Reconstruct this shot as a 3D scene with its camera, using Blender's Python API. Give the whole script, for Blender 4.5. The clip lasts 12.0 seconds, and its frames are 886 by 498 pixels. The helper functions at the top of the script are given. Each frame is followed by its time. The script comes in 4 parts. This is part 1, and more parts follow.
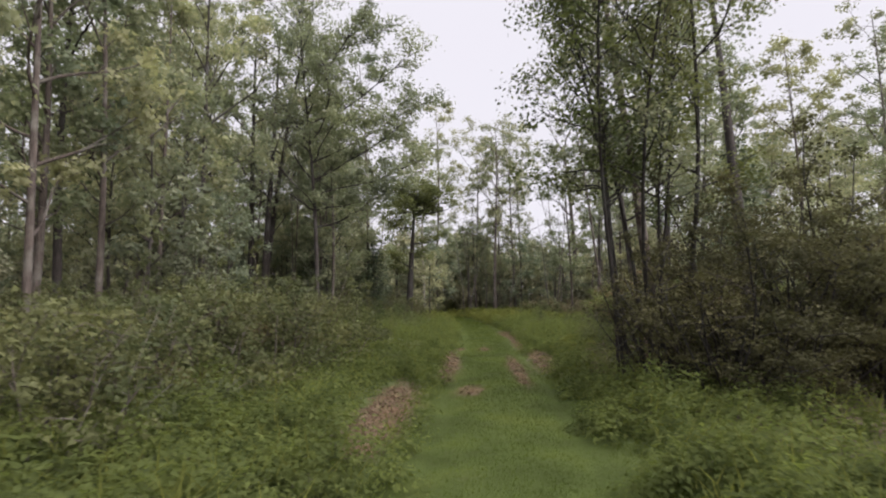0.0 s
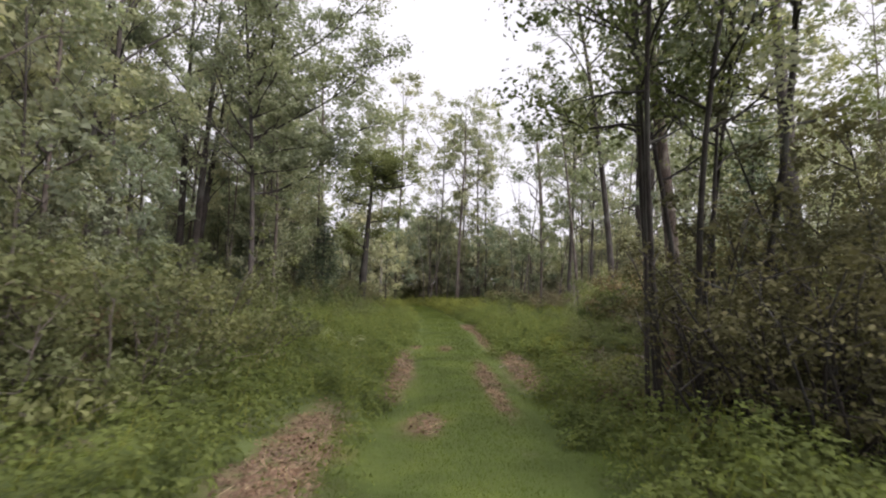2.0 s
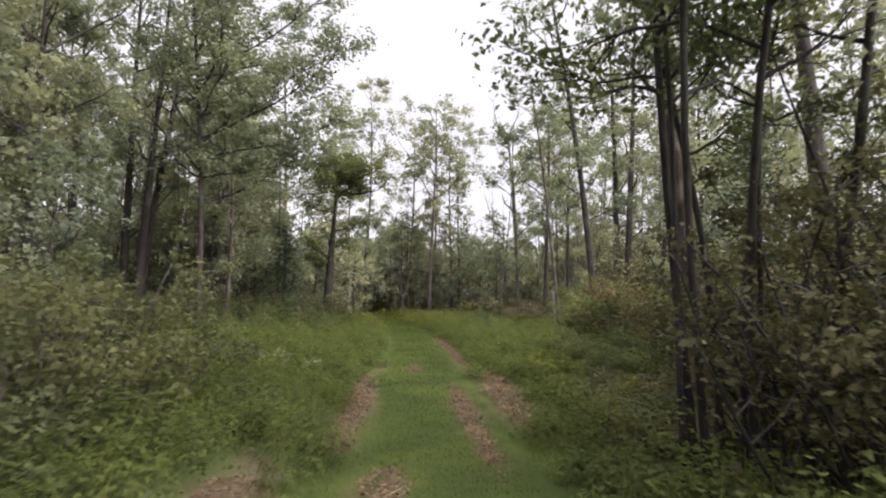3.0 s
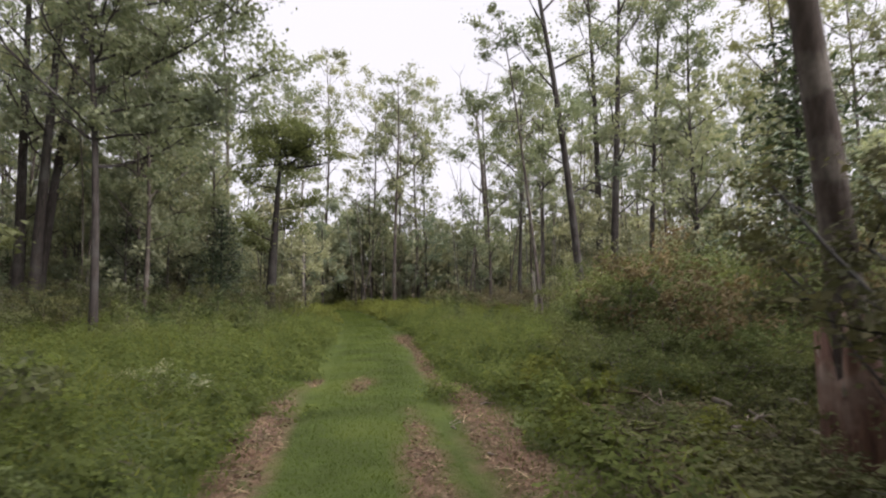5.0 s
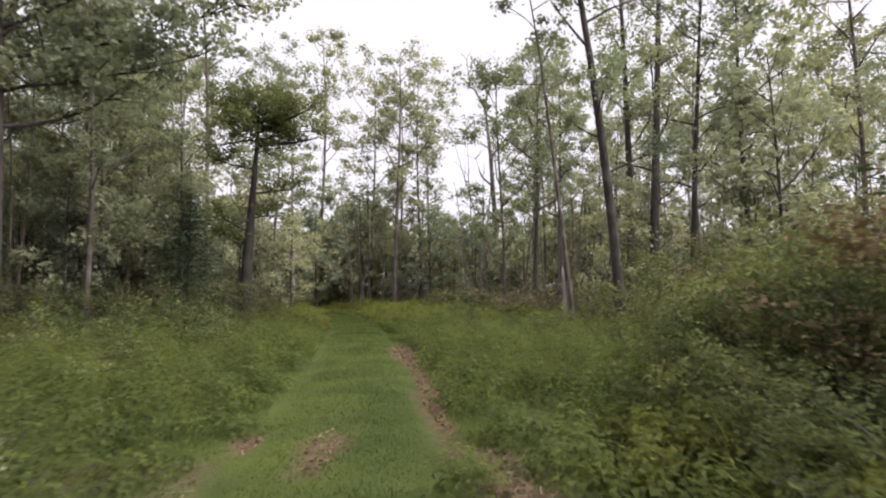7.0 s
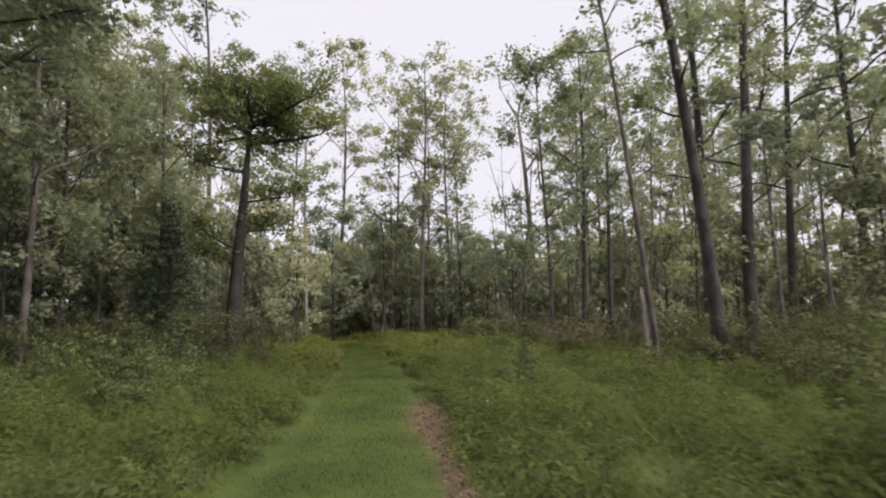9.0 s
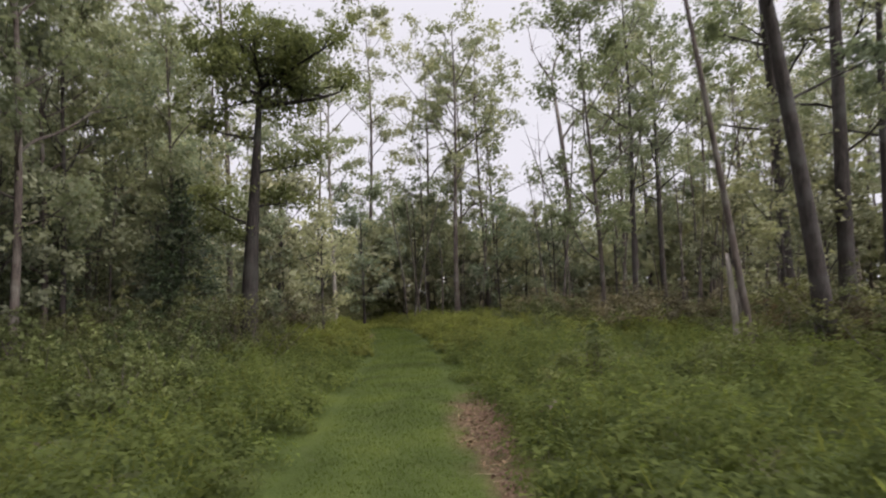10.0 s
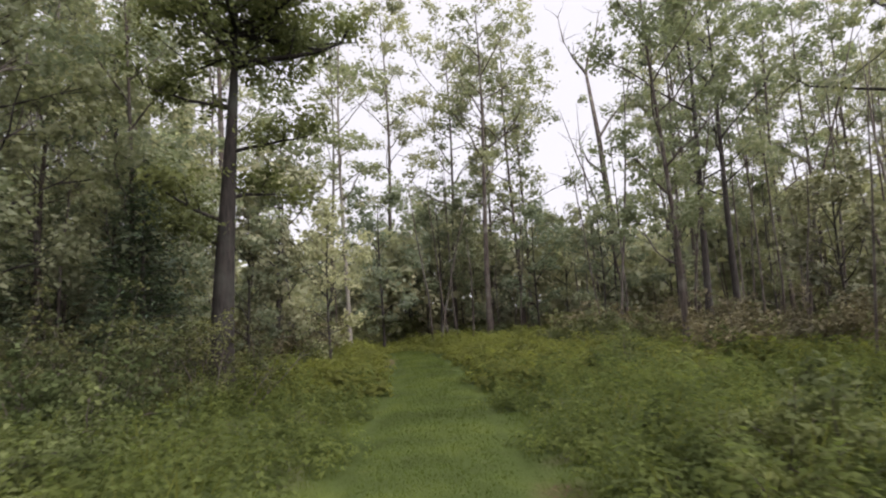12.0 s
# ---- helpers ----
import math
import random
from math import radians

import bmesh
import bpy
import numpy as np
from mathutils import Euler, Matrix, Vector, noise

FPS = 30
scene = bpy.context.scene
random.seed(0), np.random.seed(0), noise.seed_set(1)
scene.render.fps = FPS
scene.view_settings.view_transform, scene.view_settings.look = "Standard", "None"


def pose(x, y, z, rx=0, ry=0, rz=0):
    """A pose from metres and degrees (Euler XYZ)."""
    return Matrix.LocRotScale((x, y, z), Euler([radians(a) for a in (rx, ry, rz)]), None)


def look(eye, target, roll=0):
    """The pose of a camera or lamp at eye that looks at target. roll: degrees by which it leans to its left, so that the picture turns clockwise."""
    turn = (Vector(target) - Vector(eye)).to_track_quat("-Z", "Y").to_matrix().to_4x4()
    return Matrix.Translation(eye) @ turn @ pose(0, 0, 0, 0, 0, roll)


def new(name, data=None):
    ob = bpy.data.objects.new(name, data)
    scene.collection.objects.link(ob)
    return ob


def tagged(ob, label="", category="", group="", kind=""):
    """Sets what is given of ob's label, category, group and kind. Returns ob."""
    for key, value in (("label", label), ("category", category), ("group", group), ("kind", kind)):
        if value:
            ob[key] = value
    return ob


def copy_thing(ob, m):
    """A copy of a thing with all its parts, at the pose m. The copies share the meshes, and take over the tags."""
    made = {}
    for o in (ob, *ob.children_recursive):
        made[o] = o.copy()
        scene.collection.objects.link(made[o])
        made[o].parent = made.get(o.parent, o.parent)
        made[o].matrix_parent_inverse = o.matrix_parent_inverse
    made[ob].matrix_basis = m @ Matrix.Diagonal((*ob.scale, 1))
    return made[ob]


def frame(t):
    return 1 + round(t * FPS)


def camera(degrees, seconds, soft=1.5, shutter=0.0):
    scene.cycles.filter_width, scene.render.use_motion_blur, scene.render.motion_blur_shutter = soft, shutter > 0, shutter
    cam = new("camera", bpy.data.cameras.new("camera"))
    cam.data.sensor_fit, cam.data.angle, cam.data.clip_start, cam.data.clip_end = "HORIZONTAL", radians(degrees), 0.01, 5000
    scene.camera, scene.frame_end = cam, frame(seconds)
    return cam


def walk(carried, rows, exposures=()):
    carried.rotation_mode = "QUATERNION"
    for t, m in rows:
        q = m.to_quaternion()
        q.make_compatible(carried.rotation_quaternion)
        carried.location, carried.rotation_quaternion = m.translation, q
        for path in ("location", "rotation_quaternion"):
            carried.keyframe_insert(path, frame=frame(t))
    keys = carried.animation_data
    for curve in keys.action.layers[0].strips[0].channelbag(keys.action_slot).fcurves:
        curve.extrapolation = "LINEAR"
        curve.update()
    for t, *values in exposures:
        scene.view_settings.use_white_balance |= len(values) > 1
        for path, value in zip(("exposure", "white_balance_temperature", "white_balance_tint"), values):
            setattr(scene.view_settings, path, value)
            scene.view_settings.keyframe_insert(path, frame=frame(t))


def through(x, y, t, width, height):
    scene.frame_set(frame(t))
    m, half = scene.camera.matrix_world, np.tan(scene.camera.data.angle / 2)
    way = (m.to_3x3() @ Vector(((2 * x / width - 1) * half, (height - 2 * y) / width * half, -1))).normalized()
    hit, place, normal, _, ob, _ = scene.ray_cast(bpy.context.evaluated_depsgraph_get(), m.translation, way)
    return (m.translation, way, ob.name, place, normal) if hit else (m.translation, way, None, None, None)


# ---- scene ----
cam = camera(76.9, 12.0, soft=2.12, shutter=0.5)
PATH = [
    (0, (-0.034, -0.712, 1.519), (-0.039, 1.281, 1.688), -0.3),
    (0.5, (-0.036, 0.058, 1.505), (-0.03, 2.053, 1.645), 1.2),
    (1, (-0.01, 0.847, 1.491), (0.03, 2.843, 1.609), 1.6),
    (1.5, (0.045, 1.653, 1.485), (0.133, 3.647, 1.616), 0.6),
    (2, (0.11, 2.455, 1.476), (0.24, 4.447, 1.603), 2.0),
    (2.5, (0.191, 3.246, 1.466), (0.376, 5.231, 1.624), 0.8),
    (3, (0.299, 4.036, 1.46), (0.526, 6.016, 1.631), 1.0),
    (3.2, (0.35, 4.353, 1.457), (0.59, 6.33, 1.635), 0.6),
    (4.8, (0.815, 6.907, 1.402), (1.154, 8.871, 1.568), -1.0),
    (5, (0.866, 7.236, 1.398), (1.207, 9.202, 1.531), -0.2),
    (5.5, (0.983, 8.076, 1.38), (1.324, 10.044, 1.483), -0.5),
    (6, (1.084, 8.92, 1.358), (1.406, 10.893, 1.41), 2.4),
    (6.5, (1.186, 9.766, 1.337), (1.507, 11.74, 1.388), 0.5),
    (6.8, (1.249, 10.284, 1.336), (1.549, 12.26, 1.418), 0.8),
    (7, (1.293, 10.639, 1.338), (1.623, 12.606, 1.475), -0.0),
    (7.2, (1.337, 11.0, 1.34), (1.669, 12.967, 1.472), 0.9),
    (8.8, (1.694, 13.925, 1.408), (1.944, 15.898, 1.624), -0.8),
    (9, (1.722, 14.288, 1.409), (1.95, 16.262, 1.64), -0.5),
    (9.5, (1.75, 15.185, 1.397), (1.923, 17.165, 1.627), -1.4),
    (10, (1.741, 16.074, 1.38), (1.857, 18.064, 1.541), -2.0),
    (10.5, (1.701, 16.952, 1.37), (1.757, 18.948, 1.486), 0.9),
    (11, (1.664, 17.814, 1.364), (1.717, 19.811, 1.468), -2.3),
    (11.5, (1.631, 18.673, 1.365), (1.677, 20.661, 1.576), -2.0),
    (12, (1.599, 19.528, 1.365), (1.641, 21.514, 1.593), -3.1),
]
walk(cam, [(t, look(eye, target, roll)) for t, eye, target, roll in PATH], exposures=[(0.0, 0.72, 6250, 17), (1.0, 0.87, 6250, 17), (2.2, 1.01, 6250, 17), (3.2, 1.01, 6250, 17), (5.0, 0.90, 6250, 17), (7.0, 0.96, 6250, 17), (9.0, 0.74, 6250, 17), (10.4, 0.68, 6250, 17), (11.0, 0.80, 6250, 17), (12.0, 0.89, 6250, 17)])

# ---- light: overcast sky boosted overhead, and a wide sun added to brighten the wood ----
ZENITH = 43.5
world = bpy.data.worlds.new("overcast_sky")
scene.world = world
world.use_nodes = True
wn, wl = world.node_tree.nodes, world.node_tree.links
wn.clear()
sky = wn.new("ShaderNodeTexSky")
sky.sky_type, sky.sun_disc = "NISHITA", False
sky.sun_elevation, sky.sun_rotation = radians(32.7), radians(123.7)
pale = wn.new("ShaderNodeHueSaturation")
pale.inputs["Saturation"].default_value = 0.15
cloud = wn.new("ShaderNodeMix")
cloud.data_type = "RGBA"
cloud.inputs[0].default_value = 0.9
# boosted to about eight times as bright overhead as at the horizon
high = wn.new("ShaderNodeTexCoord")
axes = wn.new("ShaderNodeSeparateXYZ")
grade = wn.new("ShaderNodeValToRGB")
grade.color_ramp.elements.new(0.42)
for stop, at, bright in zip(grade.color_ramp.elements, (0.0, 0.55, 1.0), (0.122, 0.129, 1.0)):
    stop.position, stop.color = at, (bright, bright * 0.985, bright, 1)
lift = wn.new("ShaderNodeMix")
lift.data_type, lift.blend_type = "RGBA", "MULTIPLY"
lift.inputs[0].default_value = 1.0
lift.inputs[7].default_value = (ZENITH, ZENITH, ZENITH, 1)
wl.new(high.outputs["Generated"], axes.inputs[0])
wl.new(axes.outputs["Z"], grade.inputs[0])
wl.new(grade.outputs[0], lift.inputs[6])
wl.new(lift.outputs[2], cloud.inputs[7])
back = wn.new("ShaderNodeBackground")
back.inputs["Strength"].default_value = 0.1
wout = wn.new("ShaderNodeOutputWorld")
wl.new(sky.outputs[0], pale.inputs["Color"])
wl.new(pale.outputs[0], cloud.inputs[6])
wl.new(cloud.outputs[2], back.inputs["Color"])
wl.new(back.outputs[0], wout.inputs["Surface"])
sun_data = bpy.data.lights.new("sun", "SUN")
sun_data.energy, sun_data.angle, sun_data.color = 3.9, radians(60), (1.0, 0.96, 0.9)
sun = new("sun", sun_data)
sun.matrix_world = look((24, -16, 18.5), (0, 0, 0))

# ---- materials ----


def material(name):
    m = bpy.data.materials.new(name)
    m.use_nodes = True
    m.node_tree.nodes.clear()
    return m, m.node_tree.nodes, m.node_tree.links


def ramp(nodes, *stops):
    r = nodes.new("ShaderNodeValToRGB")
    while len(r.color_ramp.elements) < len(stops):
        r.color_ramp.elements.new(0.5)
    for e, (p, c) in zip(r.color_ramp.elements, stops):
        e.position, e.color = p, (*c, 1)
    return r


def noise_node(nodes, links, scale, detail=4.0, vector=None, rough=0.55):
    n = nodes.new("ShaderNodeTexNoise")
    n.inputs["Scale"].default_value, n.inputs["Detail"].default_value = scale, detail
    n.inputs["Roughness"].default_value = rough
    if vector is not None:
        links.new(vector, n.inputs["Vector"])
    return n


def mixed(nodes, links, a, b, fac, blend="MIX"):
    m = nodes.new("ShaderNodeMix")
    m.data_type, m.blend_type = "RGBA", blend
    for sock, v in ((m.inputs[6], a), (m.inputs[7], b), (m.inputs[0], fac)):
        if isinstance(v, (int, float)):
            sock.default_value = v
        elif isinstance(v, tuple):
            sock.default_value = (*v, 1)
        else:
            links.new(v, sock)
    return m.outputs[2]


def leaf_material(name, dark, mid, light, through=0.35, rough=0.55, patch=0.35, drift=0.62, even=0.0):
    """Leaves: each leaf its own tone, broad drifts of tone over the plant, light that shines through."""
    m, n, l = material(name)
    geo, info = n.new("ShaderNodeNewGeometry"), n.new("ShaderNodeObjectInfo")
    dark, light = (tuple(v + (m_ - v) * even for v, m_ in zip(c, mid)) for c in (dark, light))
    r = ramp(n, (0.0, dark), (0.5, mid), (1.0, light))
    l.new(geo.outputs["Random Per Island"], r.inputs[0])
    big = noise_node(n, l, patch, 3.0, geo.outputs["Position"])
    tone = ramp(n, (0.3, (drift, drift * 1.03, drift)), (0.7, (1.92 - drift, 1.86 - drift, 1.62 - drift)))
    l.new(big.outputs["Fac"], tone.inputs[0])
    col = mixed(n, l, r.outputs[0], tone.outputs[0], 1.0, "MULTIPLY")
    per = ramp(n, (0.0, (0.75, 0.8, 0.75)), (1.0, (1.2, 1.12, 1.0)))
    l.new(info.outputs["Random"], per.inputs[0])
    col = mixed(n, l, col, per.outputs[0], 1.0, "MULTIPLY")
    p = n.new("ShaderNodeBsdfPrincipled")
    p.inputs["Roughness"].default_value = rough
    p.inputs["Specular IOR Level"].default_value = 0.3 if rough < 0.65 else 0.08
    t = n.new("ShaderNodeBsdfTranslucent")
    warm = mixed(n, l, col, (1.1, 1.13, 0.82), 1.0, "MULTIPLY")
    l.new(col, p.inputs["Base Color"])
    l.new(warm, t.inputs["Color"])
    mx, out = n.new("ShaderNodeMixShader"), n.new("ShaderNodeOutputMaterial")
    mx.inputs[0].default_value = through
    l.new(p.outputs[0], mx.inputs[1])
    l.new(t.outputs[0], mx.inputs[2])
    l.new(mx.outputs[0], out.inputs["Surface"])
    return m


def bark_material(name, dark, light, lichen, scale=1.0):
    m, n, l = material(name)
    tc, mp = n.new("ShaderNodeTexCoord"), n.new("ShaderNodeMapping")
    mp.inputs["Scale"].default_value = (9 * scale, 9 * scale, 1.6 * scale)
    l.new(tc.outputs["Object"], mp.inputs["Vector"])
    rid = noise_node(n, l, 2.2, 6.0, mp.outputs[0], 0.65)
    r = ramp(n, (0.32, dark), (0.68, light))
    l.new(rid.outputs["Fac"], r.inputs[0])
    blot = noise_node(n, l, 1.7 * scale, 4.0, tc.outputs["Object"])
    br = ramp(n, (0.5, (0, 0, 0)), (0.68, (1, 1, 1)))
    l.new(blot.outputs["Fac"], br.inputs[0])
    col = mixed(n, l, r.outputs[0], lichen, br.outputs[0])
    p, out, b = n.new("ShaderNodeBsdfPrincipled"), n.new("ShaderNodeOutputMaterial"), n.new("ShaderNodeBump")
    b.inputs["Strength"].default_value, b.inputs["Distance"].default_value = 0.7, 0.03
    l.new(rid.outputs["Fac"], b.inputs["Height"])
    l.new(b.outputs[0], p.inputs["Normal"])
    l.new(col, p.inputs["Base Color"])
    p.inputs["Roughness"].default_value = 0.9
    p.inputs["Specular IOR Level"].default_value = 0.2
    l.new(p.outputs[0], out.inputs["Surface"])
    return m


LEAF_OAK = leaf_material("oak_leaf", (0.119, 0.134, 0.105), (0.18, 0.2, 0.16), (0.268, 0.283, 0.239), 0.5, 0.7, even=0.45)
LEAF_MAPLE = leaf_material("maple_leaf", (0.117, 0.135, 0.1), (0.18, 0.2, 0.148), (0.267, 0.28, 0.226), 0.5, 0.7, even=0.45)
LEAF_STRAW = leaf_material("dry_straw", (0.102, 0.076, 0.057), (0.136, 0.107, 0.085), (0.221, 0.187, 0.152), 0.1, 0.85, 2.0)
# haze put into the colour of wood leaves; serves the pale sprig too
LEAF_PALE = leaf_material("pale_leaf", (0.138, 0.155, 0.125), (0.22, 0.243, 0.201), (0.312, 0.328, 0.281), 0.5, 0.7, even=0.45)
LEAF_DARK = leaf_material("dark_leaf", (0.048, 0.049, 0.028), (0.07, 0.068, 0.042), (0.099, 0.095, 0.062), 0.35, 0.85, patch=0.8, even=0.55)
LEAF_SHRUB = leaf_material("shrub_leaf", (0.047, 0.058, 0.029), (0.085, 0.103, 0.049), (0.135, 0.156, 0.083), 0.4, 0.85, patch=0.9, even=0.55)
LEAF_BROWNISH = leaf_material("brownish_leaf", (0.045, 0.051, 0.027), (0.078, 0.087, 0.046), (0.12, 0.129, 0.074), 0.35, 0.75, patch=0.9, even=0.55)
# dull brush tone, lightened to stand in for haze
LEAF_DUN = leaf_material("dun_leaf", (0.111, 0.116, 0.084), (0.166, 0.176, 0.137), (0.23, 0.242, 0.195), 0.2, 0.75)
LEAF_FOOT = leaf_material("dry_brush_leaf", (0.062, 0.058, 0.042), (0.1, 0.094, 0.07), (0.15, 0.14, 0.108), 0.25, 0.8, patch=0.8, even=0.3)
LEAF_RUST = leaf_material("rusty_leaf", (0.048, 0.039, 0.026), (0.08, 0.065, 0.043), (0.116, 0.095, 0.064), 0.25, 0.85, patch=0.9, even=0.3)
LEAF_HERB = leaf_material("herb_leaf", (0.061, 0.078, 0.03), (0.08, 0.103, 0.039), (0.104, 0.127, 0.053), 0.6, 0.85, patch=2.6, drift=0.55, even=0.55)
# yellower herb tone, lightened to stand in for haze over far growth
LEAF_HERB_LIGHT = leaf_material("herb_leaf_light", (0.075, 0.088, 0.029), (0.101, 0.116, 0.038), (0.131, 0.144, 0.052), 0.6, 0.85, patch=1.0, drift=0.6, even=0.55)
LEAF_GRASS = leaf_material("grass_blade", (0.07, 0.09, 0.02), (0.082, 0.103, 0.025), (0.095, 0.113, 0.029), 0.6, 0.9, patch=0.9, drift=0.6)
LEAF_NEEDLE = leaf_material("needle", (0.03, 0.049, 0.03), (0.053, 0.077, 0.045), (0.09, 0.119, 0.068), 0.15)
LEAF_STICK = leaf_material("dry_stick", (0.05, 0.037, 0.028), (0.075, 0.058, 0.046), (0.12, 0.098, 0.08), 0.05, 0.9, 2.0)
LEAF_DEAD = leaf_material("dead_leaf", (0.058, 0.037, 0.029), (0.088, 0.057, 0.046), (0.154, 0.112, 0.092), 0.15, 0.8, 2.0)
BARK = bark_material("grey_brown_bark", (0.025, 0.02, 0.017), (0.096, 0.076, 0.064), (0.121, 0.113, 0.095))
BARK_DARK = bark_material("dark_bark", (0.012, 0.01, 0.008), (0.048, 0.039, 0.035), (0.053, 0.05, 0.045))
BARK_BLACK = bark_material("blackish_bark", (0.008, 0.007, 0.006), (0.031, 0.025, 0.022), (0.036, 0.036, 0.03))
BARK_PALE = bark_material("pale_bark", (0.08, 0.07, 0.058), (0.23, 0.205, 0.175), (0.17, 0.16, 0.13))
BARK_PATCHY = bark_material("patchy_bark", (0.021, 0.016, 0.012), (0.064, 0.047, 0.037), (0.136, 0.121, 0.101), 1.6)
ROTTEN = bark_material("rotten_wood", (0.05, 0.027, 0.02), (0.125, 0.07, 0.05), (0.17, 0.125, 0.1), 1.5)
TWIG = bark_material("weathered_wood", (0.085, 0.068, 0.053), (0.215, 0.18, 0.148), (0.13, 0.115, 0.095), 3.0)


def ground_material():
    m, n, l = material("forest_soil")
    geo = n.new("ShaderNodeNewGeometry")
    trk, lit, mead = n.new("ShaderNodeAttribute"), n.new("ShaderNodeAttribute"), n.new("ShaderNodeAttribute")
    trk.attribute_name, lit.attribute_name, mead.attribute_name = "track", "litter", "meadow"
    fine = noise_node(n, l, 14.0, 8.0, geo.outputs["Position"], 0.7)
    mid = noise_node(n, l, 1.3, 5.0, geo.outputs["Position"])
    soil = ramp(n, (0.25, (0.038, 0.03, 0.02)), (0.5, (0.08, 0.062, 0.042)), (0.75, (0.14, 0.11, 0.076)))
    l.new(fine.outputs["Fac"], soil.inputs[0])
    turf = ramp(n, (0.3, (0.031, 0.043, 0.011)), (0.7, (0.044, 0.058, 0.016)))
    l.new(fine.outputs["Fac"], turf.inputs[0])
    moss = ramp(n, (0.5, (0, 0, 0)), (0.68, (0.7, 0.7, 0.7)))
    green = ramp(n, (0.3, (0.2, 0.2, 0.2)), (0.5, (1, 1, 1)))
    l.new(mid.outputs["Fac"], moss.inputs[0])
    l.new(mid.outputs["Fac"], green.inputs[0])
    cover = mixed(n, l, moss.outputs[0], green.outputs[0], mead.outputs["Fac"])
    wild = mixed(n, l, soil.outputs[0], (0.06, 0.075, 0.025), cover)
    drift = noise_node(n, l, 0.9, 3.0, geo.outputs["Position"])
    tone = ramp(n, (0.34, (0.74, 0.75, 0.68)), (0.5, (1.0, 1.0, 0.95)), (0.66, (1.32, 1.22, 1.05)))
    l.new(drift.outputs["Fac"], tone.inputs[0])
    lawn = mixed(n, l, turf.outputs[0], tone.outputs[0], 1.0, "MULTIPLY")
    thin = noise_node(n, l, 1.9, 5.0, geo.outputs["Position"], 0.65)
    scuff = ramp(n, (0.6, (0, 0, 0)), (0.74, (0.32, 0.32, 0.32)))
    l.new(thin.outputs["Fac"], scuff.inputs[0])
    lawn = mixed(n, l, lawn, (0.1, 0.082, 0.058), scuff.outputs[0])
    base = mixed(n, l, wild, lawn, trk.outputs["Fac"])
    clay = ramp(n, (0.3, (0.062, 0.034, 0.025)), (0.7, (0.155, 0.09, 0.068)))
    l.new(fine.outputs["Fac"], clay.inputs[0])
    tuft = noise_node(n, l, 5.0, 6.0, geo.outputs["Position"], 0.7)
    gap = ramp(n, (0.36, (0.15, 0.15, 0.15)), (0.52, (1, 1, 1)))
    l.new(tuft.outputs["Fac"], gap.inputs[0])
    bare = n.new("ShaderNodeMath")
    bare.operation = "MULTIPLY"
    l.new(gap.outputs[0], bare.inputs[0])
    l.new(lit.outputs["Fac"], bare.inputs[1])
    col = mixed(n, l, base, clay.outputs[0], bare.outputs[0])
    p, out, b = n.new("ShaderNodeBsdfPrincipled"), n.new("ShaderNodeOutputMaterial"), n.new("ShaderNodeBump")
    b.inputs["Strength"].default_value, b.inputs["Distance"].default_value = 0.8, 0.05
    l.new(fine.outputs["Fac"], b.inputs["Height"])
    l.new(b.outputs[0], p.inputs["Normal"])
    l.new(col, p.inputs["Base Color"])
    p.inputs["Roughness"].default_value = 0.95
    p.inputs["Specular IOR Level"].default_value = 0.06
    l.new(p.outputs[0], out.inputs["Surface"])
    return m


SOIL = ground_material()

# ---- mesh tools ----


def mesh_of(name, verts, faces, mat, smooth=False):
    me = bpy.data.meshes.new(name)
    me.from_pydata(verts, [], faces)
    me.materials.append(mat)
    if smooth:
        me.polygons.foreach_set("use_smooth", [True] * len(me.polygons))
    me.update()
    return me


def quad_mesh(name, verts, sides, mat):
    """A mesh of loose faces with the same number of corners, from an (n, sides, 3) array."""
    me = bpy.data.meshes.new(name)
    n = len(verts)
    me.vertices.add(n * sides)
    me.vertices.foreach_set("co", np.ascontiguousarray(verts, dtype=np.float32).ravel())
    me.loops.add(n * sides)
    me.loops.foreach_set("vertex_index", np.arange(n * sides, dtype=np.int32))
    me.polygons.add(n)
    me.polygons.foreach_set("loop_start", np.arange(0, n * sides, sides, dtype=np.int32))
    me.materials.append(mat)
    me.update(calc_edges=True)
    return me


def part(name, me, parent, label=""):
    ob = new(name, me)
    ob.parent = parent
    return tagged(ob, label)


class Wood:
    """Tapered tubes along bent lines, gathered into one mesh."""

    def __init__(self):
        self.v, self.f = [], []

    def tube(self, pts, radii, sides=6):
        pts = [Vector(p) for p in pts]
        base = len(self.v)
        for i, p in enumerate(pts):
            d = (pts[min(i + 1, len(pts) - 1)] - pts[max(i - 1, 0)]).normalized()
            a = d.orthogonal().normalized() if abs(d.z) < 0.9 else Vector((1, 0, 0)).cross(d).normalized()
            b = d.cross(a)
            for k in range(sides):
                ang = 2 * math.pi * k / sides
                self.v.append(p + (a * math.cos(ang) + b * math.sin(ang)) * radii[i])
        for i in range(len(pts) - 1):
            for k in range(sides):
                q, r = base + i * sides + k, base + i * sides + (k + 1) % sides
                self.f.append((q, r, r + sides, q + sides))
        self.f.append(tuple(base + (len(pts) - 1) * sides + k for k in range(sides)))

    def mesh(self, name, mat):
        return mesh_of(name, self.v, self.f, mat, True)


def bent(rng, start, way, length, steps, wobble, lift):
    """A line that wanders as it grows; lift bends it up (or, below 0, down)."""
    pts, d = [Vector(start)], Vector(way).normalized()
    for _ in range(steps):
        d = (d + Vector((rng.normal(0, wobble), rng.normal(0, wobble), rng.normal(0, wobble) + lift))).normalized()
        pts.append(pts[-1] + d * (length / steps))
    return pts


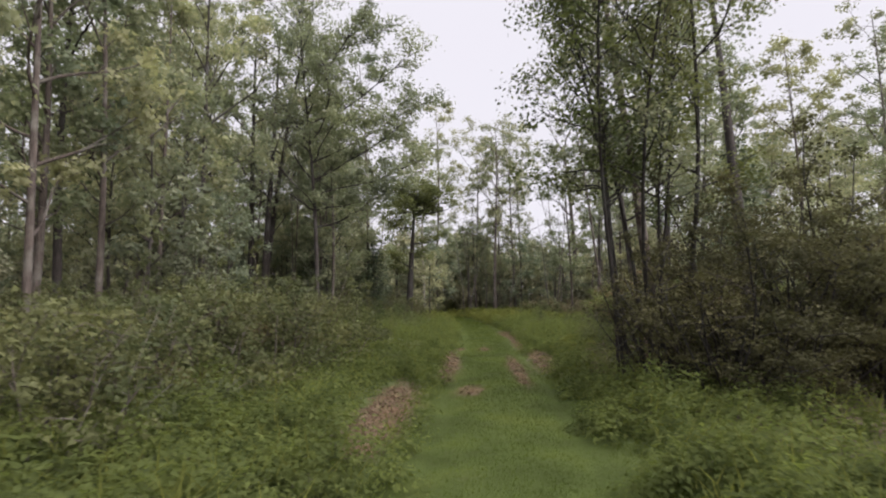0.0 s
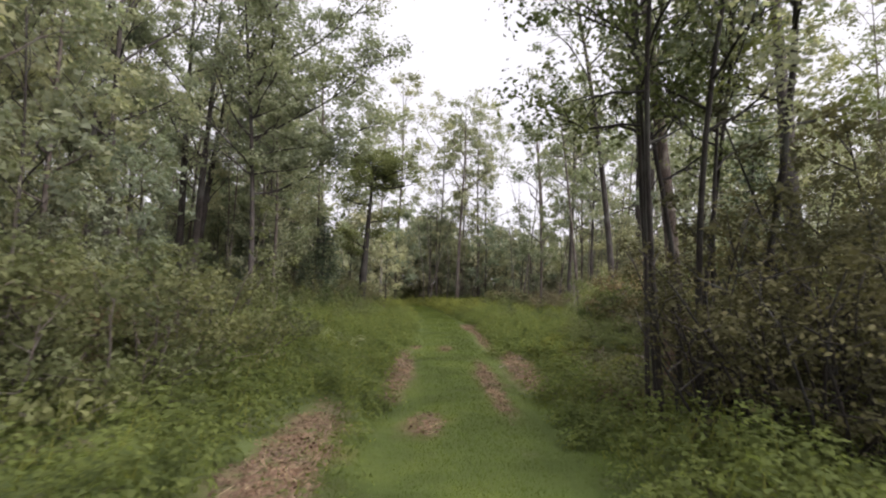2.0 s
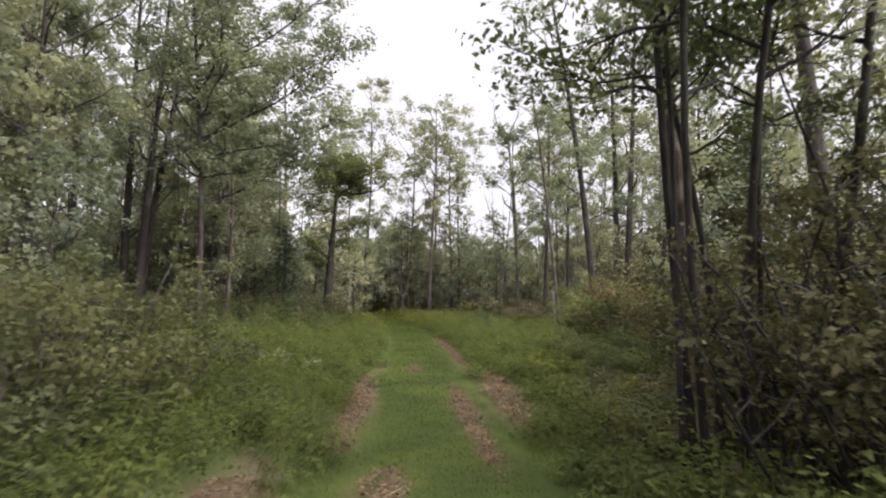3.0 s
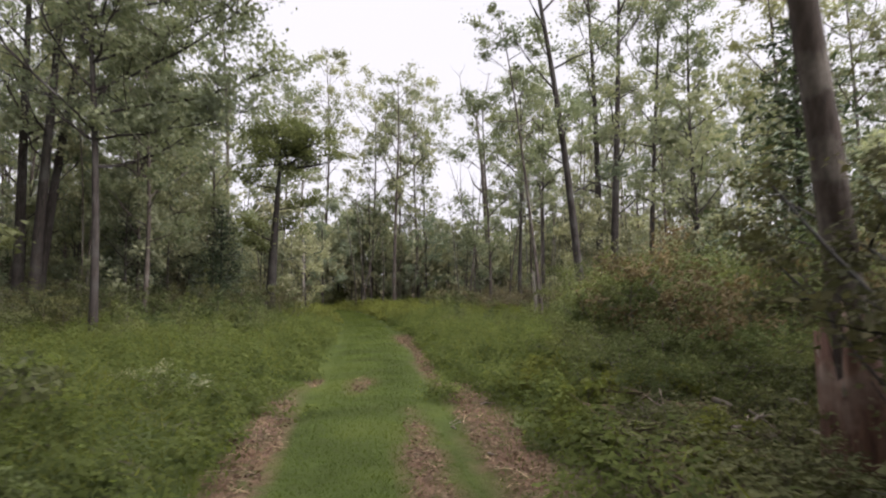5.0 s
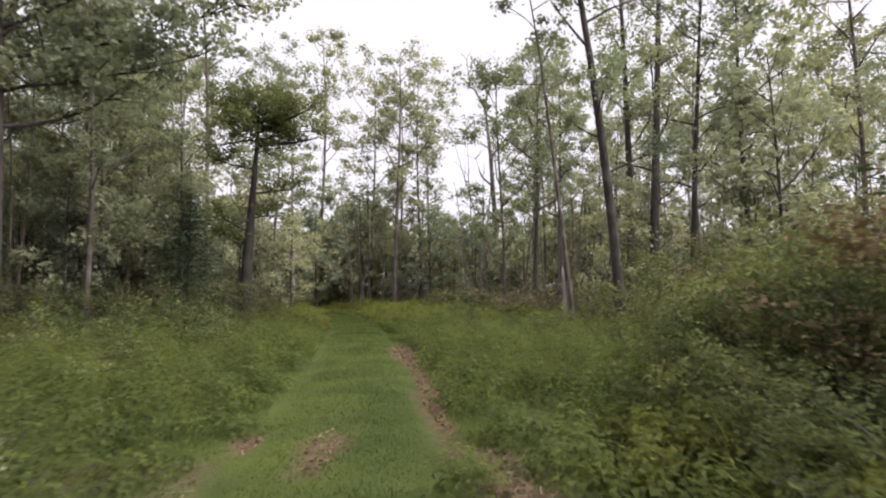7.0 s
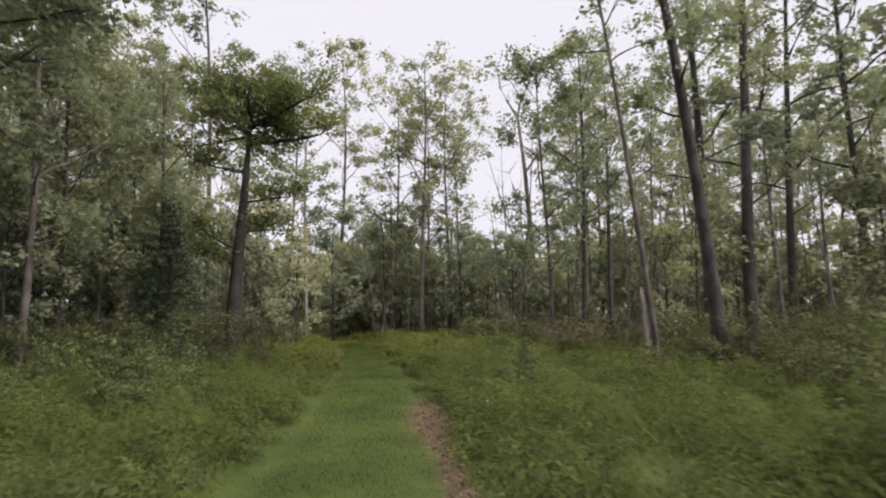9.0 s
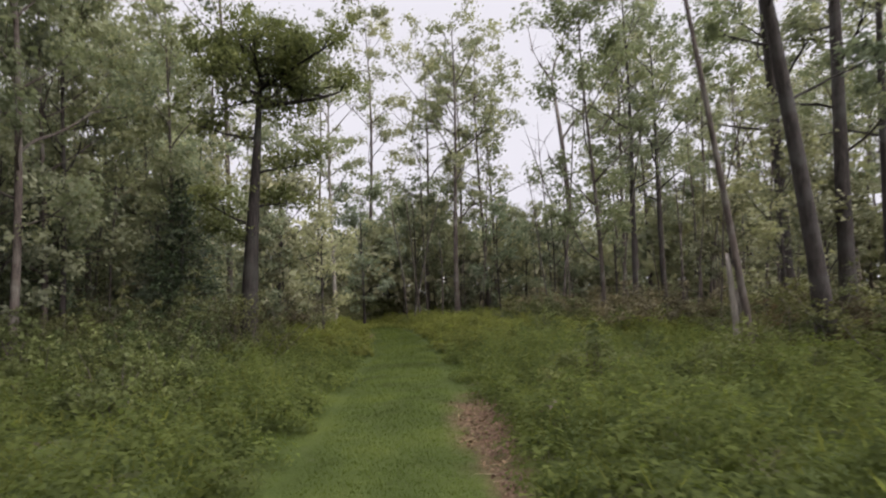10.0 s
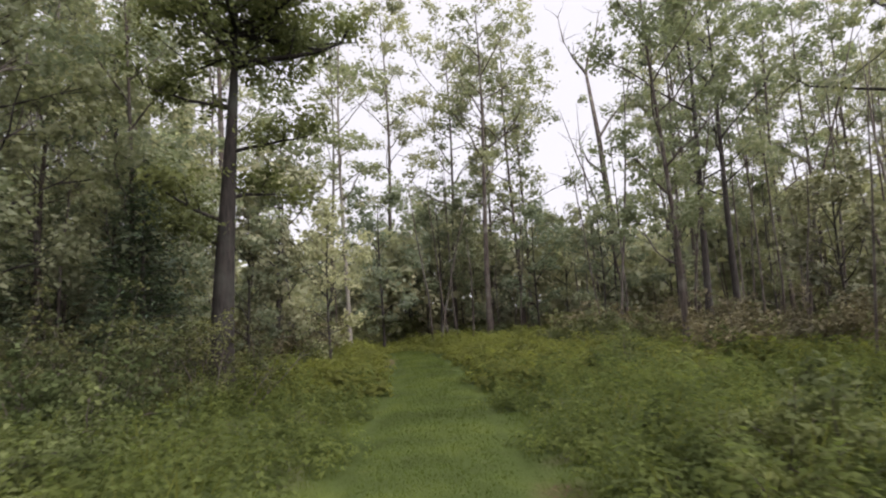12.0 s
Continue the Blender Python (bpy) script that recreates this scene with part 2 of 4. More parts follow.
def leaf_array(rng, at, length, width=0.5, droop=0.2, flat=0.6, face=None, simple=False, stray=0.45):
    """Leaf blades, folded a little along the midrib, one for each place in the (n, 3) array at. face: the ways that they roughly face."""
    n = len(at)
    ln = length * rng.uniform(0.6, 1.3, (n, 1))
    az = rng.uniform(0, 2 * math.pi, n)
    axis = np.stack([np.cos(az), np.sin(az), rng.normal(-droop, 0.35, n)], 1)
    axis /= np.linalg.norm(axis, axis=1, keepdims=True)
    nor = rng.normal(0, 1 - flat, (n, 3)) + np.array([0, 0, flat])
    if face is not None:
        nor = face + rng.normal(0, stray, (n, 3)) + np.array([0, 0, 0.25])
        axis -= nor * np.sum(axis * nor, 1, keepdims=True) / np.sum(nor * nor, 1, keepdims=True) * 0.85
        axis /= np.linalg.norm(axis, axis=1, keepdims=True) + 1e-6
    side = np.cross(nor, axis)
    side /= np.linalg.norm(side, axis=1, keepdims=True) + 1e-6
    up = np.cross(axis, side)
    w = ln * width * 0.5
    if simple:
        low = at - axis * ln * 0.4
        return np.stack([low - side * w * 1.1, low + side * w * 1.1, at + axis * ln * 0.6], 1)
    a = at - axis * ln * 0.5
    b = at + side * w + up * w * 0.35 - axis * ln * 0.06
    c = at + axis * ln * 0.5
    d = at - side * w + up * w * 0.35 - axis * ln * 0.06
    return np.stack([a, b, c, d], 1)


def puffs(rng, centres, each, spread, flat=0.55):
    """Places of leaves in clumps of uneven size round the twig tips, with air between the clumps."""
    c = np.array([tuple(p) for p in centres], dtype=float)
    size = spread * rng.uniform(0.6, 1.3, (len(c), 1))
    c, size = np.repeat(c, each, 0), np.repeat(size, each, 0)
    way = rng.normal(0, 1, c.shape)
    way /= np.linalg.norm(way, axis=1, keepdims=True)
    far = rng.uniform(0.05, 1.0, (len(c), 1)) ** 0.6 * np.where(rng.uniform(0, 1, (len(c), 1)) < 0.16, 1.6, 0.95)
    return c + way * size * far * np.array([1.0, 1.0, flat]), way


# ---- the lie of the land ----


def track_x(y):
    """The middle line of the grassy track, which bends away to the west far ahead."""
    return np.interp(y, [-20, 0, 5, 10, 15, 20, 25, 30, 35, 40, 46, 60], [-0.6, 0.25, 0.6, 0.95, 1.2, 1.45, 1.55, 1.5, 1.2, 0.6, -0.8, -6])


def bumps(x, y):
    return 0.06 * np.sin(0.9 * x + 0.4 * y) * np.sin(0.55 * y - 0.3 * x + 1.0) + 0.035 * np.sin(2.3 * x + 1.1) * np.sin(1.9 * y)


def ground_z(x, y):
    d = np.abs(x - track_x(y))
    wild = np.clip((d - 1.3) / 1.5, 0, 1)
    rut = -0.05 * np.exp(-((d - 0.85) / 0.22) ** 2)
    return wild * (0.05 + bumps(x, y)) + rut


# worn, leaf-strewn patches of the wheel ruts: x, y, half width, half length
WORN = [(-0.82, 6.8, 0.36, 2.5), (0.06, 12.4, 0.22, 2.9), (0.36, 8.45, 0.22, 0.5), (1.46, 10.9, 0.16, 2.5), (2.3, 12.7, 0.3, 2.6),
        (2.34, 18.3, 0.13, 3.6), (2.45, 22.2, 0.32, 1.9), (0.42, 15.8, 0.14, 0.35), (1.1, 15.4, 0.13, 0.7), (0.13, 36.8, 0.16, 1.4)]


def worn(x, y):
    w = np.zeros_like(x)
    for cx, cy, hw, hl in WORN:
        mid = cx + (track_x(y) - track_x(cy))
        q = ((x - mid) / hw) ** 2 + ((y - cy) / hl) ** 2 + 0.35 * np.sin(5 * x + 3 * y) * np.sin(4 * y - 2 * x)
        w = np.maximum(w, np.clip(1.6 - 1.3 * q, 0, 1))
    return w


def meadow(y):
    """How far the herbs reach to either side of the track."""
    lo = np.interp(y, [-20, -5, 0, 5, 12, 18, 30, 45], [-3.5, -5.5, -6.3, -5.8, -6.3, -8.4, -7.5, -4.5])
    hi = np.interp(y, [-20, -5, 0, 4, 6.5, 8.5, 10, 11.5, 13, 18, 28, 45], [3.5, 5.5, 6.6, 5.2, 4.0, 2.8, 2.9, 3.1, 3.7, 8.9, 9.4, 6.5])
    return lo, hi


def build_ground():
    reach = [16, 20, 26, 34, 45, 60, 85, 130, 220, 400, 800]
    xs = np.array([-v for v in reversed(reach)] + list(np.arange(-14, 14.01, 0.2)) + reach)
    ys = np.array([-800, -300, -120, -60, -30, -15, -8] + list(np.arange(-4, 30, 0.2)) + list(np.arange(30, 62, 1.0)) + [65, 75, 90, 120, 180, 300, 500, 900])
    gx, gy = np.meshgrid(xs, ys)
    gz = ground_z(gx, gy)
    nx, ny = len(xs), len(ys)
    idx = np.arange(nx * ny).reshape(ny, nx)
    f = np.stack([idx[:-1, :-1], idx[:-1, 1:], idx[1:, 1:], idx[1:, :-1]], -1).reshape(-1, 4)
    me = bpy.data.meshes.new("ground")
    me.from_pydata(np.stack([gx, gy, gz], -1).reshape(-1, 3).tolist(), [], f.tolist())
    me.materials.append(SOIL)
    me.polygons.foreach_set("use_smooth", [True] * len(me.polygons))
    d = np.abs(gx - track_x(gy)) + 0.12 * np.sin(3.1 * gy) + 0.1 * np.sin(1.3 * gy + 1)
    a = me.attributes.new("track", "FLOAT", "POINT")
    a.data.foreach_set("value", np.clip((1.5 - d) / 0.4, 0, 1).astype(np.float32).ravel())
    b = me.attributes.new("litter", "FLOAT", "POINT")
    b.data.foreach_set("value", (0.8 * worn(gx, gy)).astype(np.float32).ravel())
    lo, hi = meadow(gy)
    c = me.attributes.new("meadow", "FLOAT", "POINT")
    c.data.foreach_set("value", (np.clip((np.minimum(gx - lo, hi - gx) + 0.8 * np.sin(1.1 * gx + 0.7 * gy) * np.sin(0.9 * gy)) / 1.6, 0, 1) * (gy < 46) * (gy > -30)).astype(np.float32).ravel())
    tagged(new("ground", me), "uneven forest floor of dark soil, moss and a grassy two-rut track", "ground", kind="structure")


build_ground()

# ---- plants: one function for each kind ----


def tree(name, seed, height, girth, base, spread, limbs, each, leaf, leaf_mat, bark, label, category="tree", group="", lean=(0.0, 0.0), shape="tall",
         puff=0.36, bare=0.0, subs=3, lift=0.06, flat=0.5, limb_parts=True, extra=(), hero=False, simple=False, sway=1.0):
    """A broadleaved tree: bent trunk, branches that fork into twigs, and sprays of leaves at the twig tips."""
    rng = np.random.default_rng(seed)
    root = tagged(new(name), label, category, group)
    n = 9
    pts, ang = [], rng.uniform(0, 6.28)
    for i in range(n + 1):
        s = i / n
        wob = 0.055 * sway * height * s * (1 - 0.4 * s)
        pts.append(Vector((lean[0] * s ** 1.3 + wob * math.sin(ang + 3.1 * s) * 0.6, lean[1] * s ** 1.3 + wob * math.cos(ang * 2 + 2.3 * s) * 0.6, -0.15 + (height + 0.15) * s)))
    radii = [girth / 2 * (1.28 if i == 0 else (1 - 0.9 * (i / n) ** 1.1)) + 0.008 for i in range(n + 1)]
    bole, twigs, tips, boughs = Wood(), Wood(), [], []
    bole.tube(pts, radii, 9)

    def on_trunk(h):
        s = min(max((h + 0.15) / (height + 0.15) * n, 0), n - 0.001)
        i = int(s)
        return pts[i].lerp(pts[i + 1], s - i), radii[i] + (radii[i + 1] - radii[i]) * (s - i)

    for k in range(limbs):
        u = (k + rng.uniform(0.1, 0.9)) / limbs
        h = base + (height - base) * (u ** 0.85) * 0.97
        p, r = on_trunk(h)
        az = 2.4 * k + rng.uniform(-0.5, 0.5)
        if shape == "tall":
            reach = spread * (0.55 + 0.75 * math.sin(math.pi * min(1, 0.15 + 0.85 * u))) * rng.uniform(0.55, 1.15)
            rise = 0.45 + 0.7 * u + rng.uniform(-0.2, 0.2)
        elif shape == "umbrella":
            reach = spread * (1.1 - 0.45 * u) * rng.uniform(0.75, 1.15)
            rise = 0.05 + 0.4 * u
        else:
            reach = spread * (0.7 + 0.4 * math.sin(math.pi * u)) * rng.uniform(0.6, 1.15)
            rise = 0.5 + 0.8 * u + rng.uniform(-0.3, 0.3)
        line = bent(rng, p, (math.cos(az), math.sin(az), rise), reach, 5, 0.16, lift)
        rr = min(r * 0.6, 0.012 + 0.012 * reach)
        if limb_parts:
            twigs, own = Wood(), []
            boughs.append((twigs, own))
        twigs.tube(line, [rr * (1 - 0.8 * i / 5) + 0.004 for i in range(6)], 5 if limb_parts else 3)
        for j in range(subs):
            s = rng.uniform(0.1 if hero else 0.3, 1.0) * 5
            i = min(int(s), 4)
            q = line[i].lerp(line[i + 1], s - i)
            w = (line[i + 1] - line[i]).normalized() + Vector(rng.normal(0, 0.75, 3).tolist()) * 0.9
            tw = bent(rng, q, w, reach * rng.uniform(0.2, 0.5) + 0.2, 3, 0.2, 0.05)
            if hero:
                own.append(Wood())
                own[-1].tube(tw, [rr * 0.35 + 0.004, rr * 0.25 + 0.003, 0.006, 0.004], 4)
            elif limb_parts:
                twigs.tube(tw, [rr * 0.35 + 0.004, rr * 0.25 + 0.003, 0.006, 0.004], 3)
            else:
                twigs.tube([tw[0], tw[3]], [rr * 0.35 + 0.004, 0.004], 3)
            if rng.uniform() > bare:
                tips.append(tw[3])
        if rng.uniform() > bare:
            tips.append(line[5])
    for h, az, rise, reach, rr in extra:
        p, _ = on_trunk(h)
        w, own = Wood(), []
        boughs.append((w, own))
        line = bent(rng, p, (math.cos(radians(az)), math.sin(radians(az)), rise), reach, 6, 0.1, 0.02)
        w.tube(line, [rr * (1 - 0.75 * i / 6) for i in range(7)], 7)
        for q in (line[1:] * 4 if reach > 2.5 else line[2:]):
            tw = bent(rng, q, (rng.normal(), rng.normal(), 0.5), 0.2 + 0.2 * reach * rng.uniform(0.5, 1.2), 2, 0.2, 0.1)
            own.append(Wood())
            own[-1].tube(tw, [rr * 0.4, rr * 0.3, 0.005], 4)
            tips += [tw[2], tw[1]]
    part("trunk", bole.mesh("trunk", bark), root)
    for w, own in boughs:
        bough = part("limb", w.mesh("limb", bark), root)
        for t in own:
            part("twig", t.mesh("twig", bark), bough)
    if not limb_parts:
        tagged(part("branchwork", twigs.mesh("branchwork", bark), root), kind="stuff")
    if each and tips:
        at, face = puffs(rng, tips, each, puff, flat)
        part("crown", quad_mesh("crown", leaf_array(rng, at, leaf, 0.75 if simple else 0.6, face=face, simple=simple), 3 if simple else 4, leaf_mat), root)
    return root


def shrub(name, seed, height, spread, stems, each, leaf, leaf_mat, bark, label, puff=0.2, low=0.25, category="shrub", simple=False):
    """A many-stemmed shrub: thin stems fan out from the foot and carry sprays of small leaves."""
    rng = np.random.default_rng(seed)
    root = tagged(new(name), label, category)
    wood, tips = Wood(), []
    for k in range(stems):
        az, out = rng.uniform(0, 6.28), math.sqrt(rng.uniform(0, 1))
        foot = Vector((math.cos(az) * out * spread * 0.45, math.sin(az) * out * spread * 0.45, -0.1))
        hh = height * (1.0 - 0.4 * out ** 2) * rng.uniform(0.7, 1.1)
        line = bent(rng, foot, (math.cos(az) * out * 0.8, math.sin(az) * out * 0.8, 1.0), hh, 5, 0.13, 0.02)
        r = 0.006 + 0.006 * height
        wood.tube(line, [r * (1 - 0.75 * i / 5) for i in range(6)], 4)
        for j in range(4):
            s = rng.uniform(low, 1.0) * 5
            i = min(int(s), 4)
            q = line[i].lerp(line[i + 1], s - i)
            tw = bent(rng, q, (rng.normal(), rng.normal(), 0.5), spread * rng.uniform(0.15, 0.4), 2, 0.25, 0.1)
            wood.tube(tw, [r * 0.45, r * 0.3, 0.003], 3)
            tips += [tw[1], tw[2]]
        tips.append(line[5])
    tagged(part("stemwork", wood.mesh("stemwork", bark), root), kind="stuff")
    if each:
        at, face = puffs(rng, tips, each, puff, 0.7)
        up = at[:, 2] > 0.03
        part("foliage", quad_mesh("foliage", leaf_array(rng, at[up], leaf, 0.7 if simple else 0.55, face=face[up], simple=simple), 3 if simple else 4, leaf_mat), root)
    return root


def spruce(name, seed, height, spread, label):
    rng = np.random.default_rng(seed)
    root = tagged(new(name), label, "conifer")
    bole, twigs, at = Wood(), Wood(), []
    bole.tube([(0, 0, -0.1), (0, 0, height * 0.5), (0, 0, height)], [0.015 * height, 0.009 * height, 0.006], 7)
    tiers = int(height * 5)
    for k in range(tiers):
        u = k / tiers
        z = 0.25 + (height - 0.3) * u
        for j in range(5):
            az = 2.4 * k + j * 1.257 + rng.uniform(-0.3, 0.3)
            reach = spread * (1 - u) ** 0.8 * rng.uniform(0.7, 1.1) + 0.08
            line = bent(rng, (0, 0, z), (math.cos(az), math.sin(az), 0.1), reach, 3, 0.05, -0.06)
            twigs.tube(line, [0.012, 0.009, 0.006, 0.003], 3)
            m = max(14, int(80 * reach))
            s = rng.uniform(0.1, 1.0, m)
            a = np.array([tuple(p) for p in line])
            pos = np.stack([np.interp(s * 3, range(4), a[:, c]) for c in range(3)], 1)
            at.append(pos + rng.normal(0, 1, (m, 3)) * np.array([0.12, 0.12, 0.07]) * (0.5 + reach * 0.5))
    part("trunk", bole.mesh("trunk", BARK_DARK), root)
    tagged(part("branchwork", twigs.mesh("branchwork", BARK_DARK), root), kind="stuff")
    part("needle_coat", quad_mesh("needle_coat", leaf_array(rng, np.concatenate(at), 0.12, 0.3, 0.3, 0.6, simple=True), 3, LEAF_NEEDLE), root)
    return root


def put(proto, used, x, y, turn=0.0, size=1.0, tall=1.0, tip=(0.0, 0.0)):
    """Set the first of a kind down, or a copy of it."""
    z = float(ground_z(np.array(x), np.array(y)))
    m = pose(x, y, z, tip[0], tip[1], turn)
    if proto.name not in used:
        used.add(proto.name)
        ob = proto
        ob.matrix_basis = m
    else:
        ob = copy_thing(proto, m)
    ob.scale = (size, size, size * tall)
    return ob


def herb_zone(x, y, rng):
    d = np.abs(x - track_x(y)) + 0.15 * np.sin(2.3 * y) + 0.1 * np.sin(5.1 * y + x) + np.clip((y - 40.0) / 1.5, 0, 2)
    lo, hi = meadow(y)
    fray = np.abs(rng.normal(0, 0.7, len(x))) + 0.5 * np.sin(1.3 * y + 0.8 * x) * np.sin(0.6 * y)
    lo, hi = lo - fray, hi + fray * (y > 13)
    ragged = 0.5 + 0.3 * np.sin(2.1 * y + 2 * np.sign(x - track_x(y))) * np.sin(0.7 * y + 1) + 0.3 * np.sin(4.7 * y + 3 * np.sign(x - track_x(y))) * np.sin(1.9 * y + 2)
    return (d > 0.62 + 0.55 * ragged + 0.35 * rng.uniform(0, 1, len(x))) & (x > lo) & (x < hi) & (worn(x, y) < 0.3)


USED = set()
rng = np.random.default_rng(7)

# trees of the forest: tall and slim, leafy from the middle up
NEAR = [tree("forest_tree", 11 + i, h, g, b, s, 17, 70, 0.14, mt, (BARK_DARK, BARK)[i % 2], lb, puff=0.55, flat=0.72, subs=4, simple=True)
        for i, (h, g, b, s, mt, lb) in enumerate([
            (15.5, 0.28, 3.6, 2.4, LEAF_OAK, "tall slim forest oak with grey-brown bark and airy green crown"),
            (14.0, 0.2, 2.6, 2.1, LEAF_MAPLE, "slender young maple in full green leaf at the wood's edge"),
            (17.0, 0.34, 5.0, 2.7, LEAF_OAK, "tall straight oak, bare below, leafy crown high up"),
            (12.5, 0.17, 2.2, 2.0, LEAF_MAPLE, "thin leaning forest tree with loose yellow-green leaves")])]
FAR = [tree("forest_tree", 31 + i, h, g, b, s, 15, 68, 0.155, mt, BARK, lb, puff=0.52, flat=0.75, subs=3, limb_parts=False, simple=True)
       for i, (h, g, b, s, mt, lb) in enumerate([
           (16.0, 0.2, 4.6, 2.7, LEAF_OAK, "tall slim tree deep in the wood with thin crown"),
           (14.5, 0.17, 3.6, 2.4, LEAF_MAPLE, "slender grey-stemmed tree in a stand of its kind"),
           (17.5, 0.23, 5.8, 2.9, LEAF_OAK, "high-crowned forest tree with a long bare trunk")])]
# the first sapling takes the paled leaves, to lift the dark wood
UNDER = [tree("understory_tree", 51 + i, h, 0.09, 0.5, s, 15, 38, 0.145, mt, BARK_DARK, lb, shape="round", puff=0.45, flat=0.7, limb_parts=False, simple=True)
         for i, (h, s, mt, lb) in enumerate([
             (5.2, 1.5, LEAF_PALE, "young broadleaved sapling filling the gap under taller trees"),
             (4.0, 1.4, LEAF_DUN, "dull leafy understory sapling in the shade"),
             (6.2, 1.6, LEAF_OAK, "thin understory tree with leaves almost to the ground")])]

# trees that stand out: kind, x, y, turn, size
STAND = [(1, -9.4, 12.0, 130, 0.95), (3, -11.8, 12.6, 15, 1.05), (1, -13.2, 17.2, 250, 1.0), (2, -9.2, 20.4, 80, 0.85), (0, -10.9, 22.6, 200, 0.9), (3, -9.6, 18.0, 60, 1.0), (1, -15.5, 24.5, 10, 1.0),
         (1, 16.5, 25.0, 40, 0.95), (1, -9.0, 13.7, 10, 0.95), (3, -8.2, 10.2, 100, 1.0), (0, -10.6, 14.6, 220, 0.9), (2, -13.1, 26.4, 300, 0.9),
         (1, -5.6, 26.8, 30, 0.8), (1, -4.4, 30.6, 110, 0.64), (3, -6.7, 29.4, 200, 0.8), (1, -7.2, 32.2, 250, 0.7), (0, 10.5, 37.6, 60, 0.86), (2, 12.9, 40.2, 10, 0.78), (0, 15.6, 28.6, 220, 0.9), (3, 7.6, 33.0, 130, 0.85)]
for k, x, y, turn, size in STAND:
    put(NEAR[k], USED, x, y, turn, size)


def left_edge(y):
    return np.interp(y, [-10, 5, 12, 20, 26, 31, 38, 44, 50], [-7.5, -7.0, -6.5, -7.0, -6.5, -5.0, -3.5, -3.0, -9])


def right_edge(y):
    return np.interp(y, [-10, 6, 12, 20, 27, 33, 40, 44, 50], [6.0, 6.5, 8.5, 9.5, 8.8, 7.0, 5.5, 3.5, -4])


# spots that the scattered trees keep clear of
taken = [(-9.4, 12), (-11.8, 12.6), (-13.2, 17.2), (-6.6, 19.2), (-8.7, 22), (-9.6, 18), (-12.5, 27.5), (16.5, 25), (-7.4, 13.2), (-8.2, 10.2), (-10.6, 14.6), (-6.9, 16.6), (-5.6, 26.8), (-4.4, 30.6), (-6.7, 29.4), (-9.2, 28.6), (10.5, 37.6), (12.9, 40.2), (15.6, 28.6), (7.6, 33),
         (8.65, 25.4), (12.4, 31.4), (11.7, 27.8), (13.9, 29.6), (-9.4, 28.3), (-4.4, 20.3), (-1.9, 28.8), (-1.5, 40.0), (4.0, 44.0), (11.4, 51.2), (2.9, 8.2), (6.2, 10.6)]


def free(x, y, gap):
    return all((x - a) ** 2 + (y - b) ** 2 > gap * gap for a, b in taken)


# far trees that shape the skyline: kind, x, y, height
SKYLINE = [(2, -0.9, 51.0, 19.3), (0, -3.8, 49.2, 16.5), (0, 2.6, 47.0, 15.2), (1, 4.6, 48.6, 14.8), (0, 6.0, 47.2, 15.6), (1, 6.8, 49.6, 14.4), (0, 12.4, 43.3, 15.2), (1, 13.8, 45.2, 14.4),
           (2, 15.2, 47.0, 16.0), (1, 16.8, 43.0, 15.0), (1, -7.5, 34.4, 9.6), (0, -12.0, 38.8, 11.6), (1, -9.4, 41.0, 12.0), (1, -7.6, 31.0, 8.8)]
for k, x, y, h in SKYLINE:
    put(FAR[k], USED, x, y, rng.uniform(0, 360), h / (16.0, 14.5, 17.5)[k])
    taken.append((x, y))

rng = np.random.default_rng(201)
count = 0
for _ in range(6000):
    x, y = rng.uniform(-34, 38), rng.uniform(-12, 58)
    if left_edge(y) < x < right_edge(y) or not free(x, y, 3.1) or (y > 30 and abs(x - 1.65 - 0.3 * (y - 18)) < 1.6) or abs(x) > 14 + 0.55 * max(y, 0) or (x > 0 and y < 17 and x < 16) or (y < 36 and 0.5 < x / (y + 0.7) < 0.66):
        continue
    taken.append((x, y))
    if (5 < x < 17 and 18 < y < 42) or (x > 17 and y < 24):
        continue
    if y > 40 and -7 < x < 14:
        if y > 51 and rng.uniform() < 0.5:
            put(FAR[1], USED, x, y, rng.uniform(0, 360), rng.uniform(0.5, 0.72))
        continue
    near = y < 36 and abs(x) < 16
    ob = put(NEAR[rng.integers(4)] if near else FAR[rng.integers(3)], USED, x, y, rng.uniform(0, 360), rng.uniform(0.82, 1.08), rng.uniform(0.92, 1.08), rng.normal(0, 2.2, 2))
    count += 1
    if count >= 98:
        break

rng = np.random.default_rng(202)
count = 0
for _ in range(6000):
    x, y = rng.uniform(-34, 38), rng.uniform(2, 66)
    if left_edge(y) - 0.8 < x < right_edge(y) + 0.5 or abs(x) > 12 + 0.6 * y or not free(x, y, 1.3):
        continue
    if (y < 34 and (x > 0 or y < 12) and rng.uniform() < 0.6) or (x > 6 and 24 < y < 46 and rng.uniform() < 0.55):
        continue
    taken.append((x, y))
    put(UNDER[(0, 2, 0, 2, 1)[rng.integers(5)]], USED, x, y, rng.uniform(0, 360), rng.uniform(0.7, 1.1))
    count += 1
    if count >= 112:
        break

# leafy young trees that fill the wood's edge beside the first stretch
for i, (x, y, size) in enumerate([(-8.8, 15.6, 1.2), (-13.5, 21.0, 1.1), (-12.8, 24.2, 1.3), (-6.4, 27.6, 0.85), (-11.0, 17.6, 1.3)]):
    put(UNDER[(2, 0)[i % 2]], USED, x, y, 47.0 * i, size)

